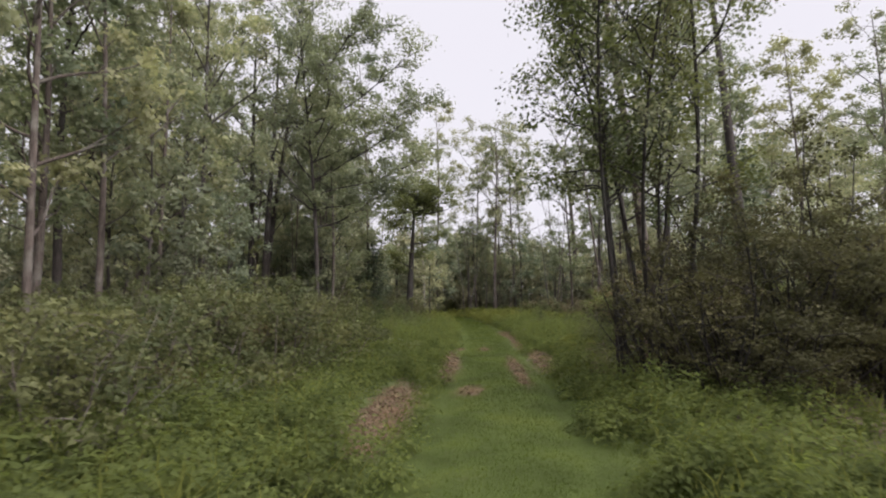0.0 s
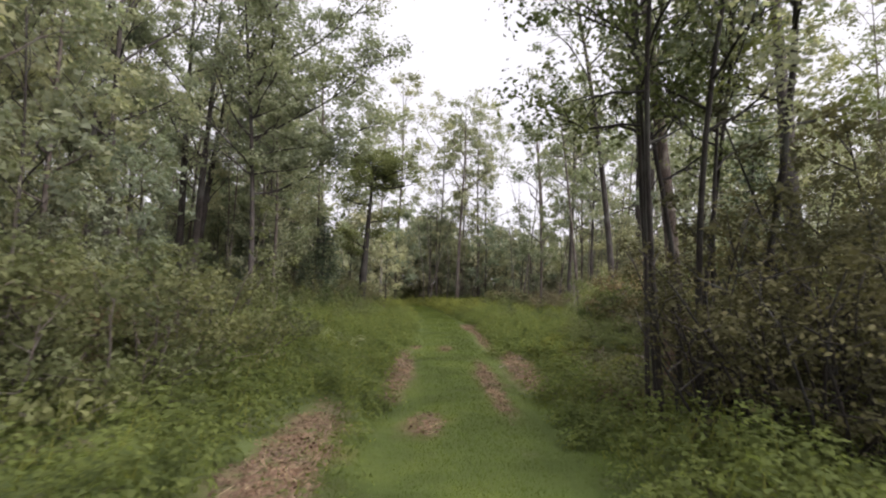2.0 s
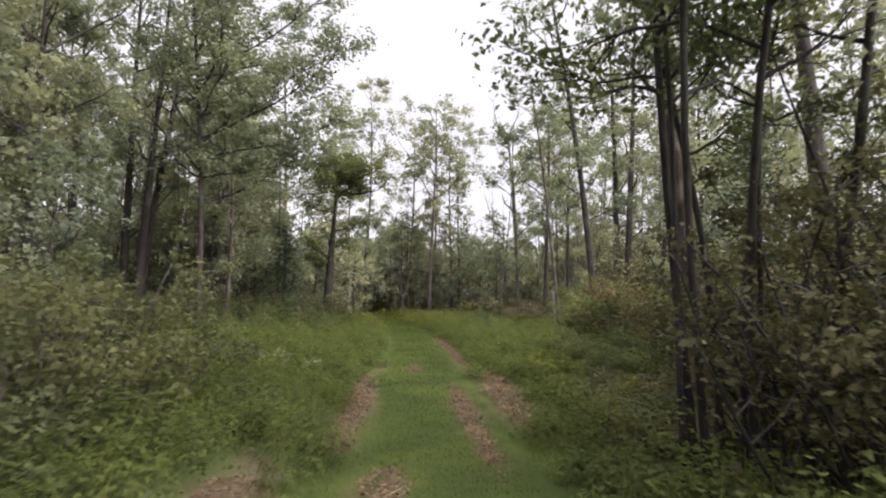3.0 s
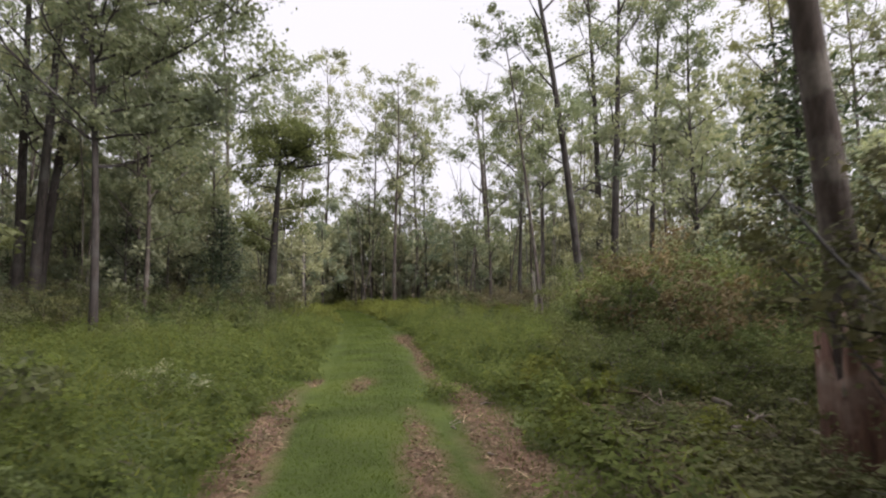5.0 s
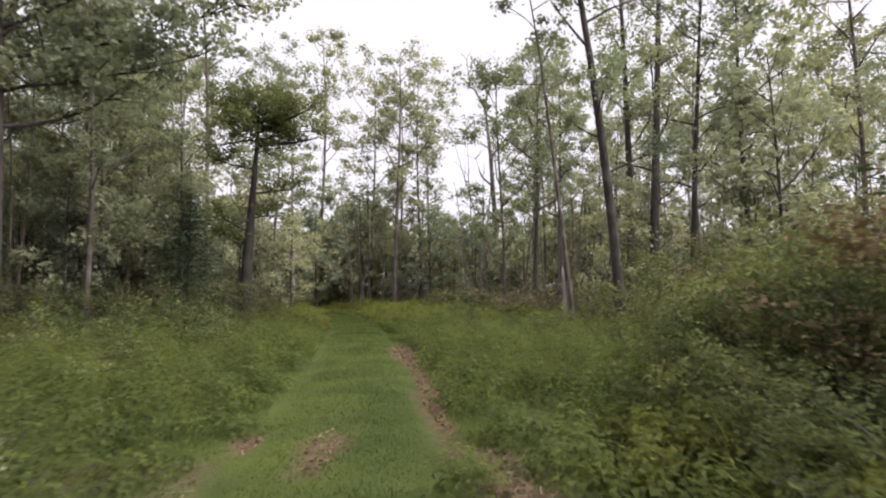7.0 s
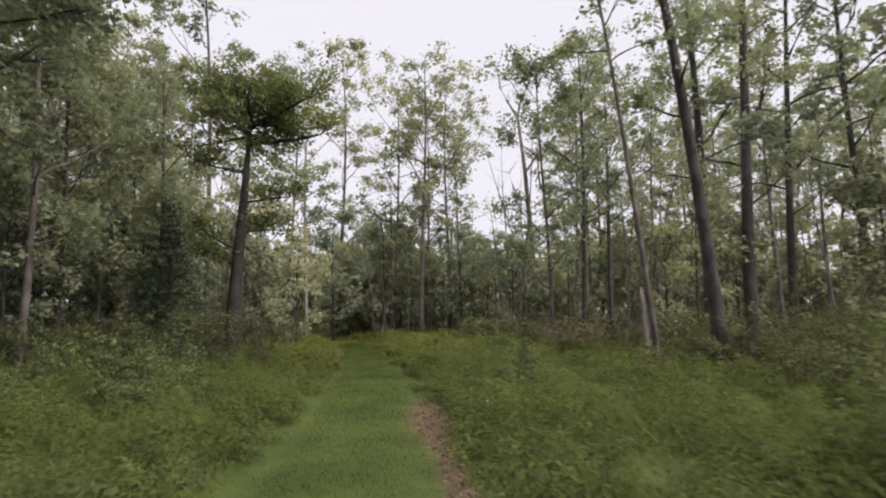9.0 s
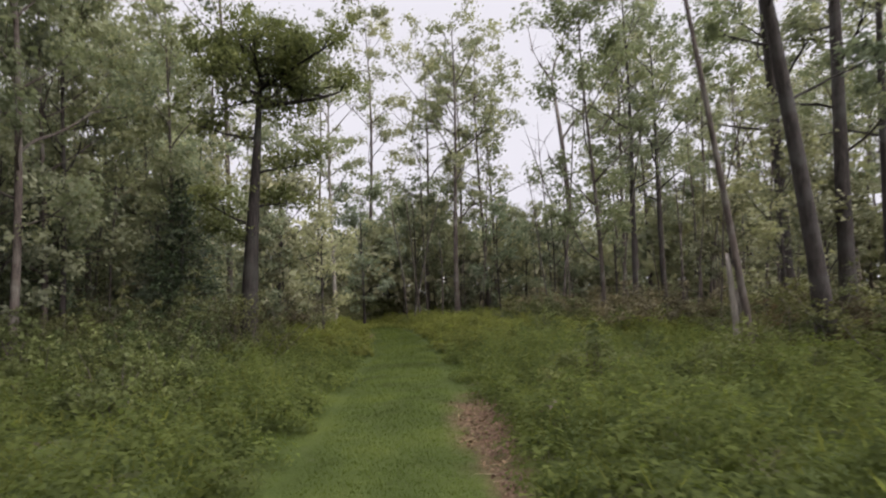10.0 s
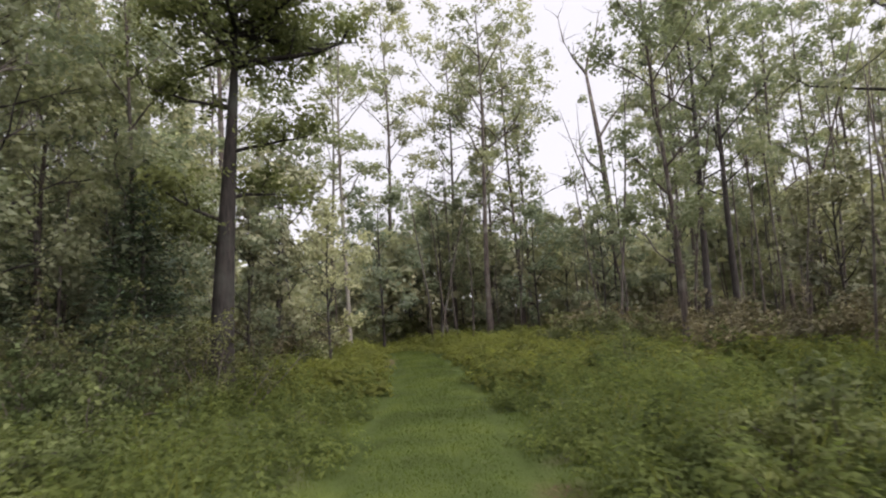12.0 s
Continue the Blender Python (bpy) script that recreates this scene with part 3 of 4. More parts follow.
# the young oak wears the leaf tone paled for haze
YOUNG = [tree("young_tree", 57 + i, h, 0.13, 1.4, s, 20, 100, 0.12, mt, BARK_DARK, lb, shape="round", puff=0.48, flat=0.75, subs=4, limb_parts=False, simple=True)
         for i, (h, s, mt, lb) in enumerate([
             (9.5, 1.9, LEAF_PALE, "bushy young oak leafy from knee height to its rounded top"),
             (8.2, 1.7, LEAF_MAPLE, "bushy young maple in dense leaf at the wood's edge")])]
for i, (x, y, size) in enumerate([(-14.8, 23.0, 1.0), (-9.6, 33.2, 0.8), (-6.6, 33.8, 0.95), (-17.4, 27.4, 1.2), (-6.4, 29.6, 1.0)]):
    put(YOUNG[i % 2], USED, x, y, 61.0 * i, size)

# shady saplings beside the dark oak and under the tall trunks across the clearing
for i, (x, y, size) in enumerate([(-5.9, 33.4, 1.1), (-2.5, 34.4, 1.2), (-0.9, 33.0, 0.7), (11.6, 28.8, 0.9), (14.6, 27.0, 1.1), (12.4, 34.0, 1.0)]):
    put(UNDER[1 if i != 2 else 0], USED, x, y, 53.0 * i, size)

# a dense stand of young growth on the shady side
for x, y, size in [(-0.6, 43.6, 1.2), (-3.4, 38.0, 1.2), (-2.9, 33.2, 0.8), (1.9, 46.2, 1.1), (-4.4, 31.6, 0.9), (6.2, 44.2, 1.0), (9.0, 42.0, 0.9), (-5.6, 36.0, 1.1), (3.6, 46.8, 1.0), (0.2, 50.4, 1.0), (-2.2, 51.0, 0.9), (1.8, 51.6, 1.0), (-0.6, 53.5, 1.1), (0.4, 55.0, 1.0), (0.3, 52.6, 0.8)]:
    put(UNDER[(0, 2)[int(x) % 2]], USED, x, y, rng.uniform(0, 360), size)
for i in range(7):
    x, y = rng.uniform(-13, -5.5), rng.uniform(37, 42)
    put(UNDER[(0, 2)[i % 2]], USED, x, y, rng.uniform(0, 360), rng.uniform(1.0, 1.5))

# the far belt of thicket and young growth that closes the wood; leaf tones paled for haze
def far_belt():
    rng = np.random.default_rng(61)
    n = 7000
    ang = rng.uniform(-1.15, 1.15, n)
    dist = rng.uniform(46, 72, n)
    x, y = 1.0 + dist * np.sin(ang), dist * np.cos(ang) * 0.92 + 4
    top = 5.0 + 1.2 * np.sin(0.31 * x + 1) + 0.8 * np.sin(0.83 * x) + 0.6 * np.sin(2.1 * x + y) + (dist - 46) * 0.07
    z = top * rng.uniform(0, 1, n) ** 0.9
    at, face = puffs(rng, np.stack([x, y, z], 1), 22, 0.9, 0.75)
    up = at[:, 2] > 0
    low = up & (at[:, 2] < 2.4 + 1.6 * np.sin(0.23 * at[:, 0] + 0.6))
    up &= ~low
    tagged(new("far_thicket", quad_mesh("far_thicket", leaf_array(rng, at[up], 0.42, 0.85, face=face[up], simple=True), 3, LEAF_PALE)), "far belt of young trees and thicket, leaves paled for haze", "woods", kind="stuff")
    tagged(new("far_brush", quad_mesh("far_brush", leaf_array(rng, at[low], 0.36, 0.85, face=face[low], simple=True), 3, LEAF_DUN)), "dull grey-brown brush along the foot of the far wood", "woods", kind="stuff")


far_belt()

# thin bare stems in the far thicket
def far_stems():
    rng = np.random.default_rng(62)
    w = Wood()
    for _ in range(150):
        y = rng.uniform(42, 58)
        x = rng.uniform(-30, 34)
        if abs(x - track_x(y)) < 1.6:
            continue
        w.tube(bent(rng, (x, y, -0.1), (rng.normal(0, 0.12), rng.normal(0, 0.12), 1), rng.uniform(2.5, 7.5), 3, 0.06, 0.02), [0.045, 0.035, 0.025, 0.012], 4)
    tagged(new("thin_stems", w.mesh("thin_stems", BARK)), "countless thin grey stems in the far thicket", "woods", kind="stuff")


far_stems()


def slim_stem(seed, tall, r):
    """A thin bare stem with a few short side twigs near its top."""
    rg = np.random.default_rng(seed)
    root = tagged(new("slim_stem"), "thin bare grey stem standing in the shade of the wood", "tree", "slim stems")
    w, t = Wood(), Wood()
    line = bent(rg, (0, 0, -0.1), (rg.normal(0, 0.06), rg.normal(0, 0.06), 1), tall, 5, 0.05, 0.02)
    w.tube(line, [r, r * 0.88, r * 0.74, r * 0.58, r * 0.4, r * 0.15], 6)
    for k in (2, 3, 4, 3, 4):
        t.tube(bent(rg, line[k], (rg.normal(), rg.normal(), 0.7), rg.uniform(0.4, 1.1), 2, 0.2, 0.1), [r * 0.3, r * 0.2, 0.003], 3)
    part("stem", w.mesh("stem", BARK), root)
    tagged(part("branchwork", t.mesh("branchwork", BARK), root), kind="stuff")
    return root


SLIM = [slim_stem(63 + i, tall, r) for i, (tall, r) in enumerate([(9.5, 0.055), (7.5, 0.045), (6.0, 0.032), (8.5, 0.04), (5.2, 0.026)])]
rng = np.random.default_rng(206)
count = 0
for _ in range(600):
    y, x = rng.uniform(27, 47), rng.uniform(-20, 24)
    if left_edge(y) - 0.6 < x < right_edge(y) + 0.6 or abs(x - track_x(y)) < 2.5:
        continue
    put(SLIM[rng.integers(5)], USED, x, y, rng.uniform(0, 360), rng.uniform(0.85, 1.2), 1.0, rng.normal(0, 2.5, 2))
    count += 1
    if count >= 85:
        break

# the edge tree whose limbs reach over the track
put(tree("edge_oak", 71, 13.5, 0.17, 3.7, 2.6, 24, 50, 0.12, LEAF_OAK, BARK_DARK, "slim edge oak with long limbs reaching towards the track",
         lean=(-0.9, 1.0), shape="tall", subs=8, puff=0.46, flat=0.65, sway=1.2,
         extra=((4.7, -12, 0.3, 3.4, 0.035), (5.3, 10, 0.3, 4.3, 0.04), (5.9, -2, 0.35, 4.6, 0.04), (6.6, -5, 0.5, 4.9, 0.04), (8.2, 12, 0.55, 5.0, 0.04), (9.2, -20, 0.8, 4.4, 0.04), (10.4, 0, 0.5, 3.6, 0.035), (7.4, -35, 0.4, 3.6, 0.035)), hero=True), USED, -5.3, 22.4, 0, 1.1)
# the dark oak with a flat, spreading crown
put(tree("spreading_oak", 72, 6.9, 0.42, 5.8, 1.5, 22, 74, 0.095, LEAF_SHRUB, BARK_BLACK, "dark-trunked oak with a dense flat umbrella crown",
         shape="umbrella", subs=5, puff=0.42, flat=0.75, lean=(0.25, 0.0), sway=0.4,
         extra=((5.75, 5, 0.1, 1.9, 0.075), (6.2, -20, 0.15, 2.3, 0.05), (6.3, 28, 0.2, 2.3, 0.05), (6.5, 0, 0.25, 2.3, 0.04), (6.4, 60, 0.25, 1.6, 0.04), (6.4, -70, 0.25, 1.6, 0.04), (3.4, 30, 0.15, 1.2, 0.04),
                (5.0, 195, 0.25, 1.4, 0.04), (4.2, 350, 0.2, 1.4, 0.035), (3.0, 200, 0.4, 1.3, 0.04), (2.6, 160, 0.3, 1.0, 0.03)), hero=True), USED, -1.9, 28.8, 0)
put(tree("birch", 73, 12.0, 0.17, 5.5, 1.7, 14, 34, 0.16, LEAF_MAPLE, BARK_PALE, "slim pale-stemmed birch beside the bend of the track", puff=0.5, subs=4), USED, -1.5, 40.0, 0)
put(tree("forest_tree", 74, 15.6, 0.26, 4.5, 2.3, 16, 34, 0.19, LEAF_OAK, BARK, "tall forked tree straight ahead where the track bends", puff=0.55, subs=4), USED, 4.0, 44.0, 0)


def dead_tree(x, y):
    """A leafless tree: one long stem that forks high up, with a few broken side twigs."""
    rg = np.random.default_rng(75)
    root = tagged(new("dead_tree"), "bare dead tree with a pale forked leafless top", "tree")
    bole = Wood()
    bole.tube([(0, 0, -0.2), (-0.05, 0, 3), (-0.25, 0, 6.5), (-0.5, 0, 10.3), (-0.9, 0, 14.0)], [0.24, 0.2, 0.17, 0.13, 0.08], 9)
    part("trunk", bole.mesh("trunk", BARK), root)
    forks = [[(-0.5, 0, 10.2), (0.2, 0.2, 11.2), (0.9, 0.2, 12.0), (1.5, 0.3, 13.2), (1.9, 0.3, 15.2)], [(-0.9, 0, 13.9), (-1.5, 0.1, 14.9), (-2.0, 0, 15.8), (-2.2, 0, 17.2)],
             [(-0.9, 0, 13.9), (-0.7, -0.1, 15.0), (-0.2, 0, 16.0), (0.1, 0, 17.4)], [(-0.35, 0, 8.2), (-1.1, 0.3, 9.0), (-1.5, 0.3, 10.2)], [(-0.15, 0, 5.2), (0.5, -0.3, 5.7), (0.9, -0.4, 6.6)]]
    for f in forks:
        w = Wood()
        w.tube(f, [0.085 * (1 - 0.8 * i / (len(f) - 1)) for i in range(len(f))], 6)
        for q in f[1:]:
            for k in range(3):
                tw = bent(rg, q, (rg.normal(), rg.normal(), 0.9), 1.1, 4, 0.2, 0.05)
                w.tube(tw, [0.022, 0.017, 0.012, 0.008, 0.005], 3)
        part("limb", w.mesh("limb", BARK), root)
    root.location, root.scale = (x, y, 0.05), (1.08, 1.08, 1.08)


dead_tree(12.3, 51.2)
put(tree("sapling_trunk", 76, 10.5, 0.12, 6.0, 1.2, 8, 60, 0.12, LEAF_MAPLE, BARK, "thin grey-barked tree leaning at the clearing's edge", lean=(-1.5, 0)), USED, 7.35, 25.1, 0)
# the heavy dark trunks at the edges of the clearing: x, y, height, girth, lean, first limb
for i, (x, y, h, g, lean, low) in enumerate([(8.9, 25.4, 17.0, 0.29, -2.5, 5.2), (12.4, 31.4, 17.5, 0.36, -0.3, 5.6), (11.25, 27.8, 16.5, 0.34, 0.6, 5.0), (13.9, 29.6, 15.0, 0.26, 0.8, 5.0),
                                             (-9.5, 28.3, 16.5, 0.34, 2.3, 6.4), (-9.2, 27.5, 15.5, 0.36, 0.5, 5.6), (-10.2, 28.5, 17.0, 0.36, 0.1, 4.6)]):
    put(tree("forest_tree", 171 + i, h, g, low - 1.6, 2.1, 16, 66, 0.125, LEAF_OAK, BARK_DARK, "heavy dark-barked oak at the edge of the clearing", lean=(lean, 0.0), puff=0.52, flat=0.72, subs=4, sway=0.4, simple=True), USED, x, y, 0)
put(tree("bare_trunk", 77, 9.5, 0.3, 7.5, 1.4, 6, 6, 0.14, LEAF_SHRUB, BARK_DARK, "leaning dark trunk with few leaves above a dark thicket", lean=(-0.7, 0.3), bare=0.5), USED, 6.2, 10.6, 0)

LICHEN_TREE = put(tree("forest_tree", 78, 11.0, 0.22, 5.5, 1.5, 10, 60, 0.09, LEAF_OAK, BARK_PATCHY, "brown trunk with pale lichen patches beside the brushy mound", lean=(-1.2, 0.1), bare=0.2, puff=0.45, sway=0.3), USED, 4.15, 10.35, 0)


def rotten_foot(root):
    """The stripped lower metre of a dying trunk: a shell of reddish rotten wood with a torn rim and pale splinters."""
    rg = np.random.default_rng(79)
    n, rows = 22, 5
    rim = 1.02 + 0.16 * np.sin(np.arange(n) * 1.9) + rg.uniform(-0.12, 0.16, n)
    v, f = [], []
    for shell in (0.0, 0.03):
        for k in range(rows):
            for i in range(n):
                a, u = 2 * math.pi * i / n, k / (rows - 1)
                r = 0.215 - 0.045 * u + 0.012 * math.sin(3 * a + 2 * u) + 0.05 * (1 - u) ** 4 * (1 + math.sin(4 * a)) - shell
                v.append((r * math.cos(a) - 0.12 * u * rim[i], r * math.sin(a), -0.08 + (rim[i] + 0.08) * u))
    for k in range(rows - 1):
        for i in range(n):
            q, w = k * n + i, k * n + (i + 1) % n
            f.append((q, w, w + n, q + n))
            f.append((q + rows * n, q + rows * n + n, w + rows * n + n, w + rows * n))
    for i in range(n):
        q, w = (rows - 1) * n + i, (rows - 1) * n + (i + 1) % n
        f.append((q, w, w + rows * n, q + rows * n))
    shell = part("rotten_foot", mesh_of("rotten_foot", v, f, ROTTEN, True), root, "bark-stripped reddish rotten wood")
    for i in (1, 4, 5, 9, 13, 17, 20):
        a = 2 * math.pi * i / n
        foot = Vector((0.162 * math.cos(a) - 0.11, 0.162 * math.sin(a), rim[i] - 0.12))
        w = Wood()
        w.tube([foot, foot + Vector((0.01, 0, 0.12)), foot + Vector((0.02 * math.cos(a), 0.02 * math.sin(a), rg.uniform(0.18, 0.32)))], [0.016, 0.011, 0.002], 4)
        part("splinter", w.mesh("splinter", TWIG), shell, "pale torn splinter")


rotten_foot(LICHEN_TREE)

# the thicket by the track: slim stems in a clump with a tall leafy top
for i in range(8):
    a = 0.8 * i
    x, y = 3.2 + 0.22 * math.cos(a) * (1 + i % 3), 8.35 + 0.22 * math.sin(a) * (1 + i % 2)
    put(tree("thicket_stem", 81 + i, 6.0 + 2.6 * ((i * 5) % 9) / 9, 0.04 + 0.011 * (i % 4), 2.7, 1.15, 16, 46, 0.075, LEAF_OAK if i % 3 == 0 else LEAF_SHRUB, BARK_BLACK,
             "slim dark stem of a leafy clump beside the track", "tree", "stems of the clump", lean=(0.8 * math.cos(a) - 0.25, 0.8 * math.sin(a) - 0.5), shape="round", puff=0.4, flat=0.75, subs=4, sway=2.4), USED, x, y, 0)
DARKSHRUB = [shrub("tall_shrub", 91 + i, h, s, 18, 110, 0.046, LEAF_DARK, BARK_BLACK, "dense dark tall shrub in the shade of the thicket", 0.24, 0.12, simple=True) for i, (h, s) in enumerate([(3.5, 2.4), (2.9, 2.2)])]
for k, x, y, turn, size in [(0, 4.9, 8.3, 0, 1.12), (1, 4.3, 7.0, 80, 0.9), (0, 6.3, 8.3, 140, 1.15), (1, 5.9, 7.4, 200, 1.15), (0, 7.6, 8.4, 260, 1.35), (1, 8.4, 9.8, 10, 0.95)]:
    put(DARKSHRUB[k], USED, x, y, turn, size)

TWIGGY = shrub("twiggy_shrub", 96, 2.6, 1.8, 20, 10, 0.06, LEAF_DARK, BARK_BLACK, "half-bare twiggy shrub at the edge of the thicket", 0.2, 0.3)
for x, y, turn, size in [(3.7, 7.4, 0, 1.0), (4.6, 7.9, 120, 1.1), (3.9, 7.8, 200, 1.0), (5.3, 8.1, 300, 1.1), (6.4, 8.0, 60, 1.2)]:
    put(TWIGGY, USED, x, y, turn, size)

# brownish shrubs along both sides
BROWN = [shrub("shrub", 101 + i, h, s, 14, 32, 0.052, mt, BARK, lb, 0.2, simple=True) for i, (h, s, mt, lb) in enumerate([
    (1.35, 1.6, LEAF_BROWNISH, "olive-brown waist-high shrub beside the ferns"),
    (1.15, 1.4, LEAF_RUST, "rusty brown shrub with drying leaves"),
    (1.6, 1.7, LEAF_BROWNISH, "loose olive shrub with thin grey stems")])]
rng = np.random.default_rng(203)
count, spots = 0, []
for _ in range(3000):
    y = rng.uniform(3, 33)
    x = np.interp(y, [0, 5, 8.5, 11.5, 13, 16, 20, 33], [-4.4, -3.7, -3.1, -3.2, -4.8, -6.2, -6.8, -5.0]) - abs(rng.normal(0, 1.8))
    if any((x - a) ** 2 + (y - b) ** 2 < 0.9 for a, b in spots):
        continue
    spots.append((x, y))
    put(BROWN[int(rng.choice(3, p=[0.45, 0.2, 0.35]))], USED, x, y, rng.uniform(0, 360), rng.uniform(1.0, 1.35) if y < 14 else rng.uniform(0.8, 1.1))
    count += 1
    if count >= 56:
        break
put(BROWN[1], USED, -3.75, 7.0, 30, 0.5)
for x, y, turn in [(-3.1, 9.2, 0), (-3.35, 10.4, 90), (-2.95, 11.3, 200), (-4.1, 9.8, 300), (-3.9, 11.7, 40), (-4.6, 8.2, 150)]:
    put(BROWN[0 if turn < 150 else 2], USED, x, y, turn, 1.22)

for x, y, turn in [(-6.3, 25.6, 50), (-2.9, 27.3, 170), (-6.9, 26.1, 240), (-3.6, 28.2, 30), (-2.6, 28.3, 130), (-4.6, 27.6, 200), (-1.6, 28.0, 10), (-7.8, 26.0, 280), (10.2, 24.6, 80), (11.5, 25.4, 190)]:
    put(BROWN[1 if turn in (240,) else 2], USED, x, y, turn, 1.0)

# the broad brushy mound on the other side
MOUND = [shrub("brushy_shrub", 106 + i, 1.5, 1.7, 16, 110, 0.035, mt, BARK, lb, 0.22, simple=True) for i, (mt, lb) in enumerate([
    (LEAF_SHRUB, "big olive-brown shrub on a brushy mound"), (LEAF_RUST, "big rusty shrub on a brushy mound")])]
rng = np.random.default_rng(205)
for i in range(15):
    x, y = 4.75 + 3.4 * rng.uniform(), 13.0 + 3.6 * rng.uniform()
    put(MOUND[1 if i in (3, 11) else 0], USED, x, y, rng.uniform(0, 360), rng.uniform(1.05, 1.4))
for x, y, turn, size in [(4.1, 12.9, 0, 0.62), (4.6, 12.4, 70, 0.7), (5.2, 12.2, 140, 0.8), (5.8, 12.5, 220, 0.9), (4.4, 13.6, 300, 0.75), (6.4, 12.0, 20, 0.9), (5.2, 11.6, 110, 0.62), (4.0, 12.2, 190, 0.45)]:
    put(MOUND[0], USED, x, y, turn, size)
for i in range(22):
    x, y = 8.2 + 6 * rng.uniform(), 19 + 9 * rng.uniform()
    put(BROWN[(i % 2) + 1], USED, x, y, rng.uniform(0, 360), rng.uniform(0.8, 1.1))

for x, y, turn in [(-2.1, 42.3, 160), (-1.4, 44.2, 250)]:
    put(BROWN[0], USED, x, y, turn, 1.05)

# dry brown brush along the foot of the far wood
BRUSH = shrub("brush", 111, 1.1, 1.6, 9, 13, 0.12, LEAF_BROWNISH, BARK, "low brown brush along the foot of the far wood", 0.26, simple=True)
for i in range(46):
    y = rng.uniform(33, 47)
    x = rng.choice([-1, 1]) * rng.uniform(0, 1) * 14 + 1.5
    if abs(x - track_x(y)) > 1.8 and (x < left_edge(y) + 2.0 or x > right_edge(y) - 2.0 or y > 41):
        put(BRUSH, USED, x, y, rng.uniform(0, 360), rng.uniform(0.7, 1.2))
FOOT = shrub("brush", 112, 1.5, 1.7, 10, 22, 0.09, LEAF_FOOT, BARK, "tall dull brown brush at the foot of the wood", 0.28, simple=True)
for x, y, turn, size in [(-12.5, 29.6, 0, 1.1), (-11.0, 30.6, 60, 1.2), (-9.6, 31.6, 130, 1.1), (-8.2, 30.2, 200, 1.0), (-7.0, 31.8, 260, 1.1), (-5.6, 30.9, 320, 1.0), (-4.4, 32.4, 20, 1.1), (-3.2, 33.6, 80, 1.0),
                         (-6.2, 33.4, 150, 1.2), (-2.4, 36.2, 210, 1.1), (-3.6, 38.6, 280, 1.2), (-10.4, 26.4, 330, 1.0), (-8.9, 25.6, 40, 0.9), (-13.6, 26.2, 110, 1.2),
                         (7.6, 30.6, 170, 0.9), (9.2, 31.4, 230, 1.0), (10.6, 30.2, 300, 1.0), (12.6, 29.8, 10, 1.1), (8.4, 34.6, 90, 1.0), (6.8, 37.4, 140, 1.0), (9.8, 36.8, 190, 1.1), (14.6, 28.4, 250, 1.1)]:
    put(FOOT, USED, x, y, turn, size)
for x, y in [(-1.7, 47.4), (-0.4, 48.3), (-1.0, 49.2), (-2.6, 48.6), (0.7, 49.0)]:
    put(BRUSH, USED, x, y, 40.0 * x, 1.3)

rng = np.random.default_rng(204)
for x, y, turn, size in [(3.9, 10.7, 0, 0.5), (4.6, 11.3, 80, 0.62), (5.1, 10.4, 170, 0.6), (4.2, 9.9, 250, 0.5), (3.4, 10.1, 310, 0.4), (5.9, 11.6, 30, 0.8), (4.9, 9.4, 120, 0.6), (3.5, 11.4, 200, 0.38)]:
    put(BROWN[0], USED, x, y, turn, size)

# green bushes standing out of the ferns
BUSH = shrub("green_bush", 116, 0.75, 0.95, 11, 32, 0.045, LEAF_SHRUB, BARK, "low dull-green bush rising out of the ferns", 0.13, 0.2, simple=True)
for i in range(34):
    y = 5 + 33 * rng.uniform()
    x = track_x(y) + rng.choice([-1, 1]) * (1.9 + 5.5 * rng.uniform())
    if herb_zone(np.array([x]), np.array([y]), rng)[0] and not (x > 3 and y < 17) and not (x < -2.5 and y < 13):
        put(BUSH, USED, x, y, rng.uniform(0, 360), rng.uniform(0.7, 1.25))

for x, y, turn, size in [(-2.5, 23.6, 0, 1.2), (-3.6, 24.4, 90, 1.4), (-1.6, 25.0, 200, 1.1), (-4.6, 23.2, 300, 1.3), (-5.6, 24.4, 40, 1.4), (-3.0, 21.8, 150, 1.0), (-3.2, 25.8, 10, 1.6), (-5.0, 25.9, 320, 1.7), (-4.2, 26.6, 75, 1.6), (-2.2, 26.6, 140, 1.5), (-4.4, 22.2, 210, 1.3), (-2.0, 24.0, 255, 1.2), (5.4, 22.8, 20, 1.0), (8.8, 26.0, 260, 1.0)]:
    put(BUSH, USED, x, y, turn, size)

# pale sprigs beside the track
SPRIG = shrub("sprig", 118, 0.5, 0.4, 6, 16, 0.05, LEAF_PALE, BARK, "pale-leaved low sprig among the ferns", 0.1, 0.4, "plant")
YELLOW_SPRIG = shrub("sprig", 119, 0.55, 0.4, 7, 18, 0.05, LEAF_HERB_LIGHT, BARK, "yellow-green sprig standing out of the dry brush", 0.1, 0.3, "plant", simple=True)
for x, y, turn, size in [(3.2, 12.3, 0, 1.2), (3.5, 12.9, 60, 1.0), (3.75, 12.2, 130, 1.3), (3.3, 13.6, 200, 1.1), (2.9, 11.6, 270, 0.9), (3.9, 13.3, 330, 1.2), (3.6, 11.3, 45, 1.0), (3.1, 14.2, 100, 1.1), (4.1, 12.7, 160, 1.3), (3.6, 14.0, 210, 1.2), (3.3, 10.7, 20, 0.8)]:
    put(YELLOW_SPRIG, USED, x, y, turn, size)
for x, y, turn in [(-1.3, 15.0, 0), (-1.1, 14.6, 120), (-1.75, 15.3, 220), (-2.2, 19.0, 300)]:
    put(SPRIG, USED, x, y, turn, 1.0)

